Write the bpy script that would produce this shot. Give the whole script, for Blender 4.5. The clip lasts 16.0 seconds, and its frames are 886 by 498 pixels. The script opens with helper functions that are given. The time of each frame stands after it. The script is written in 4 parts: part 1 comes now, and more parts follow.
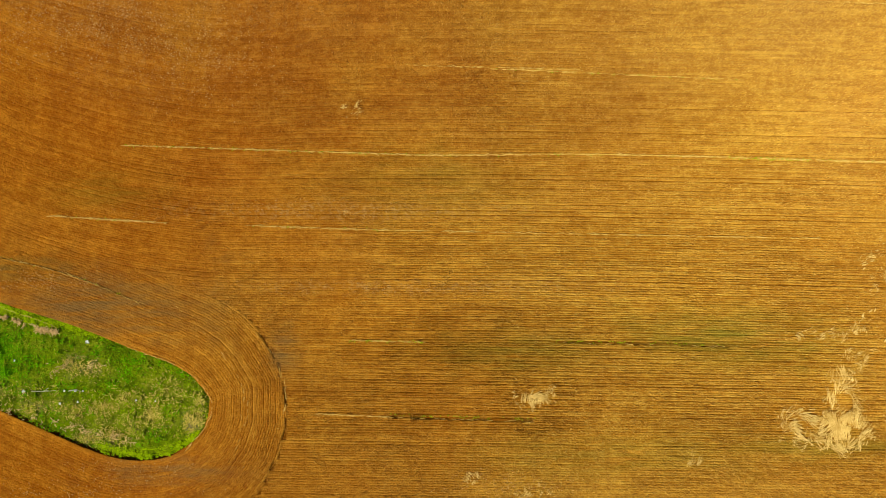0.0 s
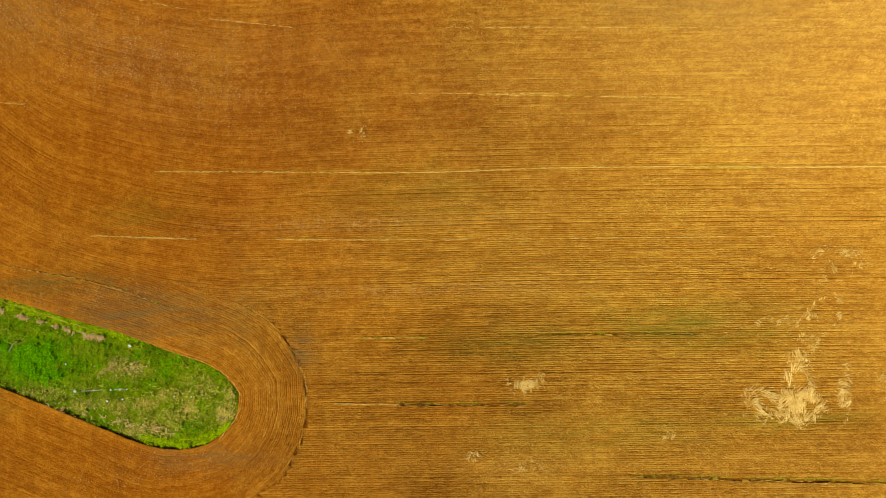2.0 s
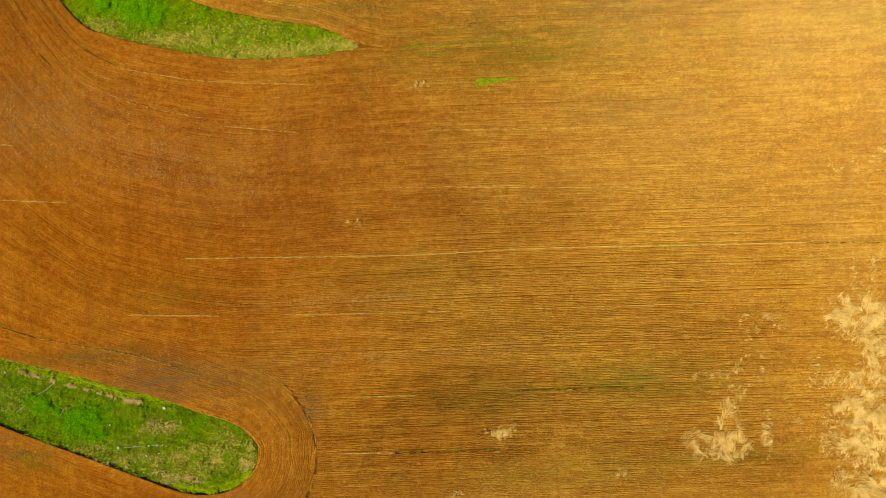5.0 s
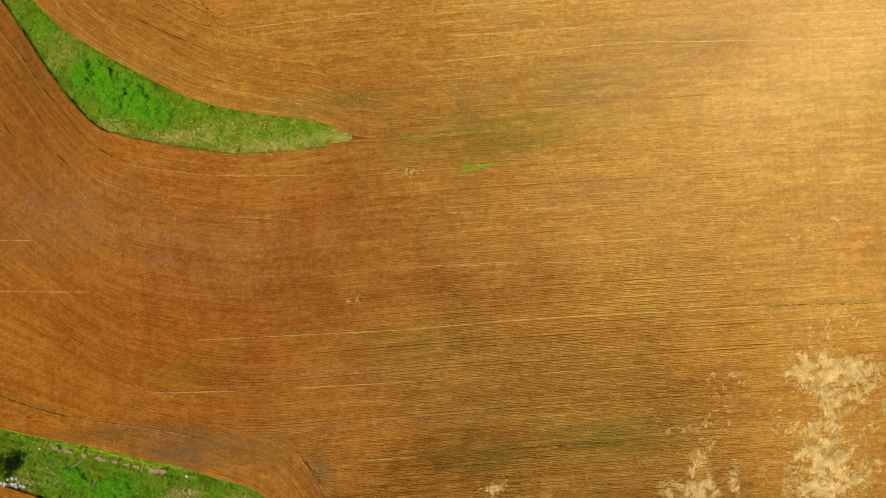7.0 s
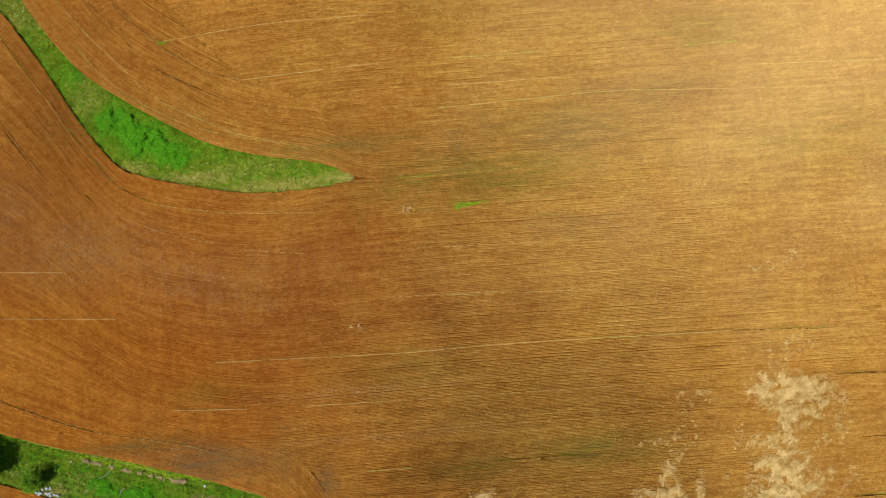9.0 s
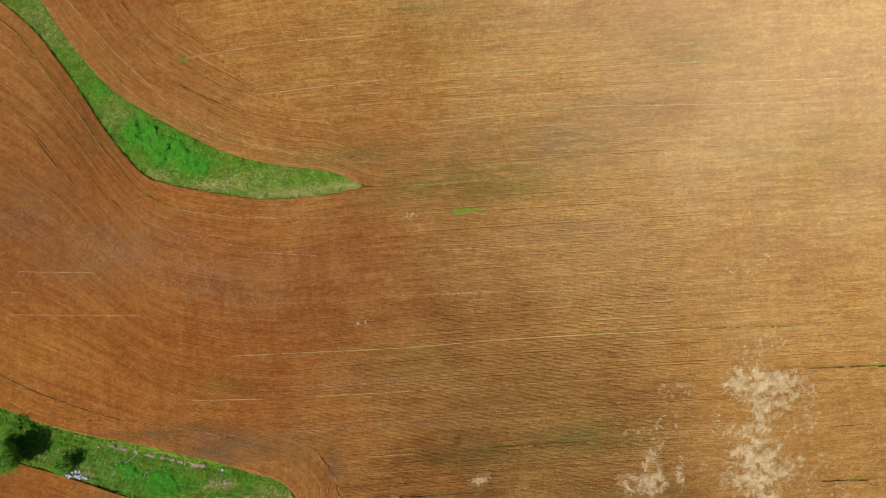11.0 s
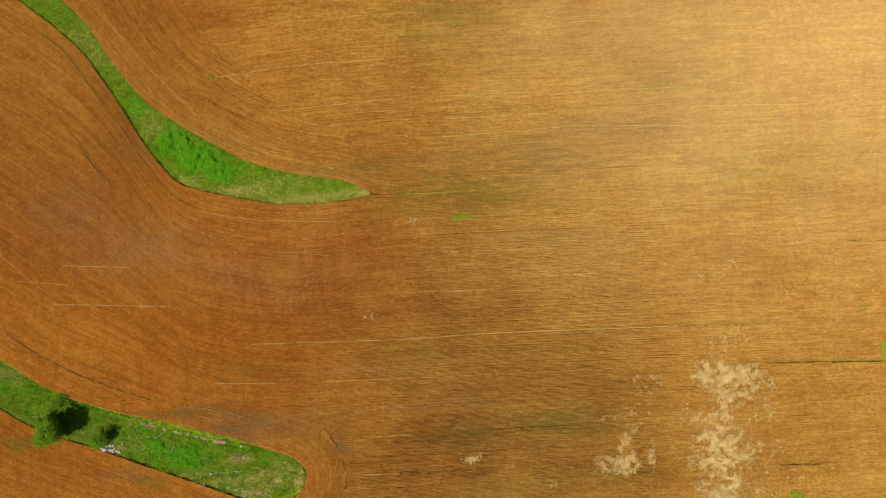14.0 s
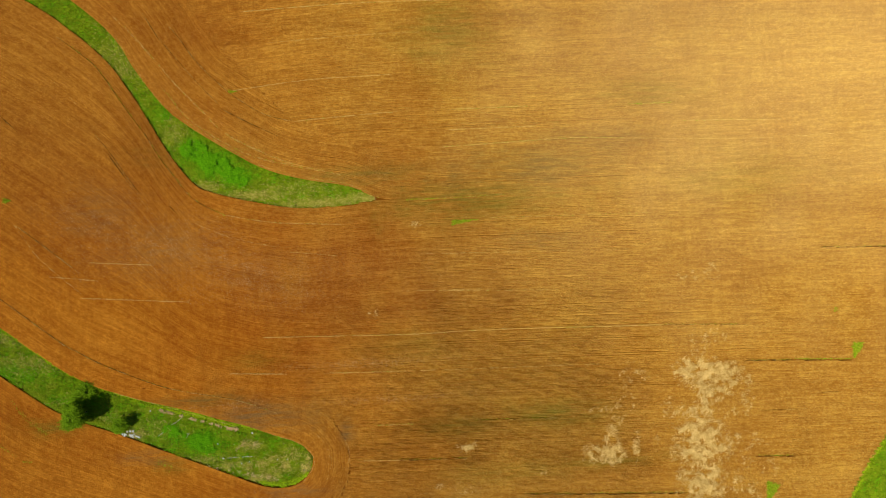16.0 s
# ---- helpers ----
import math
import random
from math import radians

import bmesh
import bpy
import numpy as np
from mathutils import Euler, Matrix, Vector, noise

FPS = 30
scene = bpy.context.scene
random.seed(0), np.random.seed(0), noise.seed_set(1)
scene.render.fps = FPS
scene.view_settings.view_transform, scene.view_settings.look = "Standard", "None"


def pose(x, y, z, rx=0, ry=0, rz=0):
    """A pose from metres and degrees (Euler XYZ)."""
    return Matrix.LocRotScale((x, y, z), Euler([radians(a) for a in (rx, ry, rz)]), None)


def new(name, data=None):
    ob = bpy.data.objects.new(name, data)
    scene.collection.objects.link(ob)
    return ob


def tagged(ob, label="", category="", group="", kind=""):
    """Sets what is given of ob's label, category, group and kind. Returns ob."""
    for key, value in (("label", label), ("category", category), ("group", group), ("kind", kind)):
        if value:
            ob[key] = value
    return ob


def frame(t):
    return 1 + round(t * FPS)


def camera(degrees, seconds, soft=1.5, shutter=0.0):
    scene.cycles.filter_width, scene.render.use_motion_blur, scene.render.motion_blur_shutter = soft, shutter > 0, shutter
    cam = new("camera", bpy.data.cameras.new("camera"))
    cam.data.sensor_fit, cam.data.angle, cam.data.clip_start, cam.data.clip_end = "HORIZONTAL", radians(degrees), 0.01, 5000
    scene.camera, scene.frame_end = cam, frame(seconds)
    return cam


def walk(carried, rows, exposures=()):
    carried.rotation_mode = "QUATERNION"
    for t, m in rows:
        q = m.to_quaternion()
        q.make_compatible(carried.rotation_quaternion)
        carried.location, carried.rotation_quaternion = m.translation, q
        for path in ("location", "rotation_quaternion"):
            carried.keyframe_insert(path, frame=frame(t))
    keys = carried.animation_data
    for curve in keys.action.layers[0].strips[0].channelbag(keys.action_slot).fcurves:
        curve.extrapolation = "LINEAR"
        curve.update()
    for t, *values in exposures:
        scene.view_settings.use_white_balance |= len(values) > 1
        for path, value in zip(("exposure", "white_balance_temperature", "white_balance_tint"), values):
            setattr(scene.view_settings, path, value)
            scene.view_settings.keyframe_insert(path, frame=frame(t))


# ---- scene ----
cam = camera(72.5, 16.0, soft=1.0)
# seconds, place in metres, turn in degrees (0, 0, 0 looks straight down)
PATH = [
    (0.0, 0.000, 0.000, 34.000, 2.311, -0.204, 0.000),
    (0.5, 0.085, 0.010, 35.119, 2.352, -0.139, -0.411),
    (1.0, 0.130, 0.005, 36.239, 2.411, -0.097, -0.936),
    (1.5, 0.138, -0.054, 37.378, 2.513, -0.047, -1.155),
    (2.0, 0.143, -0.031, 38.440, 2.654, -0.067, -1.639),
    (2.5, 0.282, 0.185, 39.604, 2.845, -0.045, -2.447),
    (3.0, 0.378, 0.708, 40.781, 3.000, -0.162, -2.818),
    (3.5, 0.420, 1.442, 41.975, 2.975, -0.407, -2.461),
    (4.0, 0.511, 2.528, 43.190, 2.743, -0.642, -1.938),
    (6.5, 1.270, 10.677, 48.803, 0.870, -1.097, -4.468),
    (7.0, 1.449, 12.511, 49.856, 0.600, -1.257, -4.510),
    (7.5, 1.671, 14.303, 51.030, 0.380, -1.428, -4.480),
    (8.0, 1.910, 15.473, 52.347, 0.126, -1.436, -4.488),
    (8.5, 1.985, 15.806, 53.583, -0.007, -1.460, -4.581),
    (9.0, 1.952, 15.834, 54.789, -0.093, -1.484, -4.561),
    (11.5, 1.595, 16.437, 60.330, -0.339, -1.692, -4.228),
    (12.0, 1.563, 16.422, 61.507, -0.281, -1.700, -4.120),
    (12.5, 1.558, 16.379, 62.663, -0.185, -1.692, -3.912),
    (13.0, 1.555, 16.395, 63.770, -0.161, -1.668, -3.717),
    (13.5, 1.474, 16.331, 64.928, -0.073, -1.745, -3.607),
    (14.0, 1.398, 16.142, 66.132, 0.108, -1.773, -3.454),
    (14.5, 1.401, 15.942, 67.341, 0.293, -1.752, -3.348),
    (15.0, 1.458, 15.711, 68.609, 0.528, -1.675, -3.169),
    (15.5, 1.521, 15.439, 69.877, 0.810, -1.596, -3.081),
    (16.0, 1.508, 15.186, 71.085, 1.024, -1.579, -2.912),
]
EXPOSURES = [(0.0, 0.03, 6850, -8), (4.2, -0.02, 7250, -5), (6.3, -0.03, 6950, 1), (6.6, -0.03, 6600, 3), (7.0, -0.03, 5700, 7), (9.0, -0.11, 5200, 6), (11.3, -0.16, 4400, 23), (12.0, -0.17, 4250, 27), (12.5, -0.17, 4450, 23), (13.5, -0.16, 5180, 10), (14.5, -0.15, 5750, 6), (16.0, -0.15, 6100, 0)]
walk(cam, [(row[0], pose(*row[1:])) for row in PATH], EXPOSURES)

# ---- daylight: clear sky, sun from the south-west, 52 degrees high ----
SUN = Vector((-0.713, -0.295, 1.0)).normalized()
world = bpy.data.worlds.new("sky")
scene.world = world
world.use_nodes = True
wt = world.node_tree
sky = wt.nodes.new("ShaderNodeTexSky")
sky.sky_type, sky.sun_disc = "NISHITA", False
sky.sun_elevation = math.asin(SUN.z)
sky.sun_rotation = math.atan2(SUN.x, SUN.y)
wt.links.new(sky.outputs[0], wt.nodes["Background"].inputs[0])
wt.nodes["Background"].inputs[1].default_value = 0.05
sun = new("sun", bpy.data.lights.new("sun", "SUN"))
sun.data.energy, sun.data.angle, sun.data.color = 5.0, radians(0.5), (1.0, 0.93, 0.82)
sun.matrix_world = Matrix.Translation((0, 0, 120)) @ SUN.to_track_quat("Z", "Y").to_matrix().to_4x4()

# ---- materials ----


class Nodes:
    """A small helper to wire a principled material."""

    def __init__(self, name, rough=0.9, spec=0.2):
        self.mat = bpy.data.materials.new(name)
        self.mat.use_nodes = True
        self.t = self.mat.node_tree
        self.bsdf = self.t.nodes["Principled BSDF"]
        self.bsdf.inputs["Roughness"].default_value = rough
        self.bsdf.inputs["Specular IOR Level"].default_value = spec
        self.bsdf.inputs["Diffuse Roughness"].default_value = 1.0
        self.pos = self.t.nodes.new("ShaderNodeTexCoord").outputs["Object"]

    def link(self, a, b):
        self.t.links.new(a, b)

    def noise(self, scale, detail=3.0, stretch=(1, 1, 1), seed=0.0, rough=0.55, along=False, turn=0.0):
        m = self.t.nodes.new("ShaderNodeMapping")
        m.inputs["Scale"].default_value = stretch
        m.inputs["Rotation"].default_value = (0, 0, turn)
        m.inputs["Location"].default_value = (seed * 7.3, seed * 3.1, seed)
        n = self.t.nodes.new("ShaderNodeTexNoise")
        n.inputs["Scale"].default_value, n.inputs["Detail"].default_value = scale, detail
        n.inputs["Roughness"].default_value = rough
        source = self.pos
        if along:
            a = self.t.nodes.new("ShaderNodeAttribute")
            a.attribute_name = "flow"
            source = a.outputs["Vector"]
        self.link(source, m.inputs[0])
        self.link(m.outputs[0], n.inputs["Vector"])
        return n.outputs["Fac"]

    def ramp(self, fac, stops):
        r = self.t.nodes.new("ShaderNodeValToRGB")
        while len(r.color_ramp.elements) < len(stops):
            r.color_ramp.elements.new(0.5)
        for e, (p, c) in zip(r.color_ramp.elements, stops):
            e.position, e.color = p, (*c, 1) if len(c) == 3 else c
        self.link(fac, r.inputs[0])
        return r.outputs[0]

    def span(self, fac, lo, hi, a=0.0, b=1.0):
        n = self.t.nodes.new("ShaderNodeMapRange")
        for k, v in zip((1, 2, 3, 4), (lo, hi, a, b)):
            n.inputs[k].default_value = v
        self.link(fac, n.inputs[0])
        return n.outputs[0]

    def math(self, op, a, b):
        n = self.t.nodes.new("ShaderNodeMath")
        n.operation = op
        for k, v in enumerate((a, b)):
            if isinstance(v, (int, float)):
                n.inputs[k].default_value = v
            else:
                self.link(v, n.inputs[k])
        return n.outputs[0]

    def mix(self, fac, a, b, kind="MIX"):
        n = self.t.nodes.new("ShaderNodeMix")
        n.data_type, n.blend_type = "RGBA", kind
        for k, v in ((0, fac), (6, a), (7, b)):
            if isinstance(v, (int, float)):
                n.inputs[k].default_value = v
            elif isinstance(v, tuple):
                n.inputs[k].default_value = (*v, 1)
            else:
                self.link(v, n.inputs[k])
        return n.outputs[2]

    def tint(self):
        a = self.t.nodes.new("ShaderNodeAttribute")
        a.attribute_name = "tint"
        s = self.t.nodes.new("ShaderNodeSeparateColor")
        self.link(a.outputs["Color"], s.inputs[0])
        return (*s.outputs, a.outputs["Alpha"])

    def grain(self):
        a = self.t.nodes.new("ShaderNodeAttribute")
        a.attribute_name = "flow"
        s = self.t.nodes.new("ShaderNodeSeparateXYZ")
        self.link(a.outputs["Vector"], s.inputs[0])
        return s.outputs[2]

    def rust(self, most):
        a = self.t.nodes.new("ShaderNodeAttribute")
        a.attribute_name = "rust"
        return self.math("MULTIPLY", a.outputs["Fac"], most)

    def island(self):
        return self.t.nodes.new("ShaderNodeNewGeometry").outputs["Random Per Island"]

    def done(self, color, height=None, strength=0.5, distance=0.05):
        self.link(color, self.bsdf.inputs["Base Color"])
        if height is not None:
            b = self.t.nodes.new("ShaderNodeBump")
            b.inputs["Strength"].default_value, b.inputs["Distance"].default_value = strength, distance
            self.link(height, b.inputs["Height"])
            self.link(b.outputs[0], self.bsdf.inputs["Normal"])
        return self.mat


def stand_colour(n, col, dark, light, rows, much):
    """What the rows and the ears share: drifts along the rows, drill passes, streaks across them, clumps and broad patches."""
    drift = n.noise(1.0, 4.0, (0.06, 1.25, 1), 6.0, 0.7, rows)
    passes = n.noise(1.0, 3.0, (0.015, 0.33, 1), 16.0, 0.6, rows)
    cross = n.noise(1.0, 4.0, (1.7, 0.22, 1), 5.0, 0.7, turn=0.12)
    single = n.noise(1.0, 3.0, (0.35, 6.0, 1), 26.0, 0.65, rows)
    clump = n.noise(2.6, 3.0, (1, 1.2, 1), 11.0, 0.7)
    col = n.mix(n.span(single, 0.5, 0.7, 0.0, 0.5), col, light)
    col = n.mix(n.span(single, 0.5, 0.3, 0.0, 0.5), col, dark)
    broad = n.noise(0.07, 5.0, (1, 1.4, 1), 3.0, 0.6)
    col = n.mix(n.span(drift, 0.5, 0.76, 0.0, 0.28 * much), col, light)
    col = n.mix(n.span(drift, 0.5, 0.26, 0.0, 0.32 * much), col, dark)
    col = n.mix(n.span(passes, 0.5, 0.68, 0.0, 0.14), col, light)
    col = n.mix(n.span(passes, 0.5, 0.32, 0.0, 0.16), col, dark)
    col = n.mix(n.span(clump, 0.5, 0.7, 0.0, 0.42), col, light)
    col = n.mix(n.span(clump, 0.5, 0.3, 0.0, 0.42), col, dark)
    col = n.mix(n.math("MULTIPLY", n.span(cross, 0.46, 0.68, 0.0, 0.42), n.grain()), col, dark)
    return n.mix(n.span(broad, 0.42, 0.68, 0.0, 0.5), col, (0.72, 0.52, 0.42), "MULTIPLY")


def wheat_material(name, dark, mid, light, rows):
    """Ripe wheat: grain of ears, drifts along the rows, broad patches; tint red: green undergrowth, green: bare grey soil, blue: bleached."""
    n = Nodes(name, 0.9, 0.04)
    fine = n.noise(10.0, 4.0, (1, 1, 1), 1.0, 0.85)
    streak = n.noise(1.0, 4.0, (0.16, 2.8, 1), 2.0, 0.75, rows)
    col = n.ramp(n.span(fine, 0.36, 0.64), [(0.0, dark), (0.5, mid), (1.0, light)])
    col = n.mix(n.span(streak, 0.38, 0.72, 0.0, 0.5), col, dark)
    col = stand_colour(n, col, dark, light, rows, 1.0)
    t = n.tint()
    col = n.mix(n.math("MULTIPLY", t[3], 0.8), col, (1.04, 0.70, 0.28), "MULTIPLY")
    # negative alpha: hot-spot haze painted as a paler wheat colour
    col = n.mix(n.span(t[3], 0.0, -1.0, 0.0, 0.25), col, (0.74, 0.52, 0.20))
    col = n.mix(n.rust(0.8), col, (0.70, 0.52, 0.54), "MULTIPLY")
    patch = n.span(n.noise(1.0, 4.0, (0.3, 2.6, 1), 8.0, 0.7), 0.32, 0.62)
    col = n.mix(n.math("MULTIPLY", t[0], patch), col, (0.13, 0.15, 0.016))
    col = n.mix(n.math("MULTIPLY", t[1], patch), col, (0.24, 0.135, 0.048))
    speck = n.span(n.noise(3.4, 5.0, (1, 1, 1), 9.0, 0.75), 0.5, 0.66)
    col = n.mix(n.math("MULTIPLY", t[2], speck), col, (0.62, 0.36, 0.12))
    return n.done(col, fine, 0.9, 0.09)


def ear_material():
    """Ears: each its own shade of gold; tints as in the crop."""
    n = Nodes("wheat_ear", 0.8, 0.06)
    col = n.ramp(n.island(), [(0.0, (0.32, 0.12, 0.010)), (0.6, (0.62, 0.30, 0.034)), (1.0, (0.93, 0.64, 0.16))])
    col = stand_colour(n, col, (0.34, 0.13, 0.012), (0.82, 0.53, 0.12), True, 0.8)
    t = n.tint()
    col = n.mix(n.math("MULTIPLY", t[3], 0.8), col, (1.04, 0.70, 0.28), "MULTIPLY")
    # the same painted hot-spot haze, on the ears
    col = n.mix(n.span(t[3], 0.0, -1.0, 0.0, 0.24), col, (0.84, 0.62, 0.27))
    col = n.mix(n.rust(0.8), col, (0.70, 0.52, 0.54), "MULTIPLY")
    patch = n.span(n.noise(1.0, 4.0, (0.3, 2.6, 1), 8.0, 0.7), 0.32, 0.62)
    col = n.mix(n.math("MULTIPLY", t[0], n.math("MULTIPLY", patch, 0.85)), col, (0.17, 0.19, 0.012))
    col = n.mix(n.math("MULTIPLY", t[1], 0.75), col, (0.28, 0.155, 0.05))
    speck = n.span(n.noise(3.4, 5.0, (1, 1, 1), 9.0, 0.75), 0.5, 0.66)
    return n.done(n.mix(n.math("MULTIPLY", t[2], speck), col, (0.78, 0.54, 0.22)))


def straw_material(name, a, b):
    n = Nodes(name, 0.75, 0.03)
    tuft = n.span(n.noise(1.7, 3.0, (1, 1, 1), 8.0, 0.6), 0.36, 0.64)
    col = n.ramp(n.math("ADD", n.math("MULTIPLY", n.island(), 0.45), n.math("MULTIPLY", tuft, 0.55)), [(0.0, a), (1.0, b)])
    grain = n.noise(14.0, 3.0, (1, 1, 1), 4.0)
    return n.done(n.mix(n.span(grain, 0.3, 0.7, 0.0, 0.45), col, a))


def grass_material(name, dark, mid, light):
    """Rank grass: clumps, yellow dead tufts (tint blue), lush (tint red), dry grey litter (tint green)."""
    n = Nodes(name, 0.9, 0.02)
    fine = n.noise(7.0, 4.0, (1, 1, 1), 1.0, 0.7)
    clump = n.noise(1.5, 3.0, (1, 1, 1), 2.0)
    col = n.ramp(n.span(fine, 0.28, 0.72), [(0.0, dark), (0.5, mid), (1.0, light)])
    col = n.mix(n.span(clump, 0.4, 0.65, 0.0, 0.6), col, dark)
    t = n.tint()
    col = n.mix(n.math("MULTIPLY", t[0], 0.9), col, (0.10, 0.34, 0.006))
    litter = n.span(n.noise(2.2, 4.0, (1, 1, 1), 6.0, 0.7), 0.4, 0.6)
    col = n.mix(n.math("MULTIPLY", t[1], litter), col, (0.30, 0.22, 0.12))
    col = n.mix(n.math("MULTIPLY", t[2], 0.6), col, (0.42, 0.34, 0.04))
    return n.done(col, fine, 0.7, 0.08)


def leaf_material(name, dark, light, aged=None):
    n = Nodes(name, 0.7, 0.02)
    if aged:
        tuft = n.span(n.noise(1.9, 4.0, (1, 1, 1), 2.0, 0.65), 0.33, 0.67)
        shade = n.math("ADD", n.math("MULTIPLY", n.island(), 0.4), n.math("MULTIPLY", tuft, 0.6))
        col = n.ramp(shade, [(0.0, dark), (1.0, light)])
        col = n.mix(n.span(n.noise(0.6, 4.0, (1, 1, 1), 3.0), 0.5, 0.68, 0.0, 0.75), col, aged)
        col = n.mix(n.span(n.noise(0.9, 3.0, (1, 1, 1), 6.0), 0.52, 0.7, 0.0, 0.7), col, dark)
    else:
        col = n.ramp(n.island(), [(0.0, dark), (1.0, light)])
    return n.done(col)


def plain_material(name, a, b, scale, rough=0.9):
    n = Nodes(name, rough, 0.03)
    f = n.noise(scale, 4.0, (1, 1, 1), 2.0)
    return n.done(n.ramp(n.span(f, 0.3, 0.7), [(0.0, a), (1.0, b)]), f, 0.5, 0.05)


def soil_material():
    n = Nodes("red_soil", 0.95, 0.1)
    near = n.noise(3.0, 4.0, (1, 1, 1), 1.0)
    far = n.noise(0.02, 4.0, (1, 2, 1), 2.0)
    col = n.ramp(n.span(near, 0.3, 0.7), [(0.0, (0.22, 0.09, 0.02)), (1.0, (0.42, 0.2, 0.05))])
    return n.done(n.mix(n.span(far, 0.4, 0.7, 0.0, 0.6), col, (0.40, 0.2, 0.05)), near, 0.5, 0.05)


SOIL = soil_material()
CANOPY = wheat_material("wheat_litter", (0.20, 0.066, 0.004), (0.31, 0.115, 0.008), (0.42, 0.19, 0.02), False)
WHEAT = wheat_material("ripe_wheat", (0.32, 0.125, 0.014), (0.53, 0.245, 0.024), (0.76, 0.46, 0.075), True)
EAR = ear_material()
STRAW = straw_material("bleached_straw", (0.48, 0.26, 0.05), (0.97, 0.73, 0.28))
LINE_STRAW = straw_material("bent_straw", (0.58, 0.35, 0.07), (0.84, 0.60, 0.20))
CHAFF = straw_material("chaff", (0.48, 0.24, 0.06), (0.76, 0.50, 0.21))
GRASS = grass_material("rank_grass", (0.07, 0.11, 0.003), (0.20, 0.26, 0.006), (0.36, 0.38, 0.02))
BLADES = leaf_material("grass_blade", (0.070, 0.13, 0.003), (0.41, 0.53, 0.010), (0.48, 0.45, 0.03))
LIME = leaf_material("lime_grass", (0.30, 0.43, 0.004), (0.48, 0.60, 0.012))
LUSH = leaf_material("lush_leaf", (0.09, 0.26, 0.002), (0.24, 0.54, 0.006))
LEAF = leaf_material("tree_leaf", (0.11, 0.21, 0.003), (0.30, 0.44, 0.012))
WEED = leaf_material("weed_leaf", (0.18, 0.27, 0.003), (0.42, 0.46, 0.02))
DRYGRASS = straw_material("dead_grass", (0.44, 0.33, 0.05), (0.84, 0.66, 0.17))
DRY = straw_material("dry_litter", (0.52, 0.32, 0.11), (0.92, 0.68, 0.34))
DARK_SOIL = plain_material("dark_soil", (0.10, 0.042, 0.004), (0.19, 0.082, 0.009), 5.0)
BARK = plain_material("bark", (0.06, 0.04, 0.025), (0.14, 0.1, 0.07), 9.0)
WHITE = plain_material("white_sheeting", (0.70, 0.66, 0.58), (0.88, 0.85, 0.78), 6.0, 0.6)
PALE_WOOD = plain_material("bleached_wood", (0.50, 0.44, 0.28), (0.74, 0.66, 0.46), 9.0, 0.8)

# ---- plan: curves of the field, in metres ----


def spline(points, step=0.8):
    """A smooth line through the points, evenly spaced."""
    p = np.array(points, float)
    p = np.vstack([2 * p[0] - p[1], p, 2 * p[-1] - p[-2]])
    out = []
    for a, b, c, d in zip(p, p[1:], p[2:], p[3:]):
        u = np.linspace(0, 1, 24, endpoint=False)[:, None]
        out.append(0.5 * (2 * b + (c - a) * u + (2 * a - 5 * b + 4 * c - d) * u**2 + (3 * b - a - 3 * c + d) * u**3))
    out = np.vstack([*out, p[-2:-1]])
    return evenly(out, step)


def evenly(line, step):
    far = np.r_[0, np.cumsum(np.hypot(*np.diff(line, axis=0).T))]
    at = np.linspace(0, far[-1], max(2, int(far[-1] / step) + 1))
    return np.stack([np.interp(at, far, line[:, 0]), np.interp(at, far, line[:, 1])], 1)


def signed(px, py, ring):
    """Distance to a closed outline, negative inside, and the way to its nearest point."""
    best = np.full(px.shape, 1e9)
    nx, ny = np.zeros(px.shape), np.zeros(px.shape)
    inside = np.zeros(px.shape, bool)
    for (ax, ay), (bx, by) in zip(ring, np.roll(ring, -1, axis=0)):
        ex, ey = bx - ax, by - ay
        u = np.clip(((px - ax) * ex + (py - ay) * ey) / (ex * ex + ey * ey + 1e-12), 0, 1)
        qx, qy = ax + u * ex - px, ay + u * ey - py
        d = qx * qx + qy * qy
        near = d < best
        best = np.where(near, d, best)
        nx, ny = np.where(near, qx, nx), np.where(near, qy, ny)
        if ay != by:
            inside ^= ((ay > py) != (by > py)) & (px < ax + (py - ay) * ex / (by - ay))
    return np.where(inside, -1, 1) * np.sqrt(best), nx, ny


A_NORTH = spline([(-92, 44), (-76, 31), (-60, 19.5), (-47.9, 10.0), (-39.8, 3.9), (-35.0, 1.65), (-30.2, 0.1), (-27.7, -0.6), (-25.2, -1.38), (-23.5, -1.98), (-20.3, -2.98), (-17.3, -4.15), (-14.2, -5.4), (-12.8, -6.9)])
A_SOUTH = spline([(-12.8, -6.9), (-13.0, -8.3), (-14.1, -9.6), (-16.0, -10.2), (-18.5, -9.9), (-22.6, -8.2), (-29.2, -5.4), (-34, -3.3), (-40.6, -0.6), (-45, 2.3), (-60, 13.5), (-76, 25), (-92, 38)])
B_SOUTH = spline([(-92, 74), (-60, 57), (-43.9, 47.8), (-38.2, 43.6), (-34.5, 40.1), (-31.4, 35.7), (-28.4, 30.2), (-25.3, 25.7), (-22.9, 24.2), (-19.5, 23.2), (-15, 22.2), (-11.7, 21.9), (-7.1, 22.1), (-3.5, 22.5)])
B_NORTH = spline([(-3.5, 22.5), (-7, 24.2), (-12.2, 25.3), (-16.7, 26.7), (-21.2, 29.3), (-25.7, 32.4), (-28.2, 34.7), (-31.2, 39), (-33.7, 43.1), (-38.7, 47.8), (-52, 58), (-92, 82)])
STRIP_A = np.vstack([A_NORTH, A_SOUTH[1:]])
STRIP_B = np.vstack([B_SOUTH, B_NORTH[1:]])
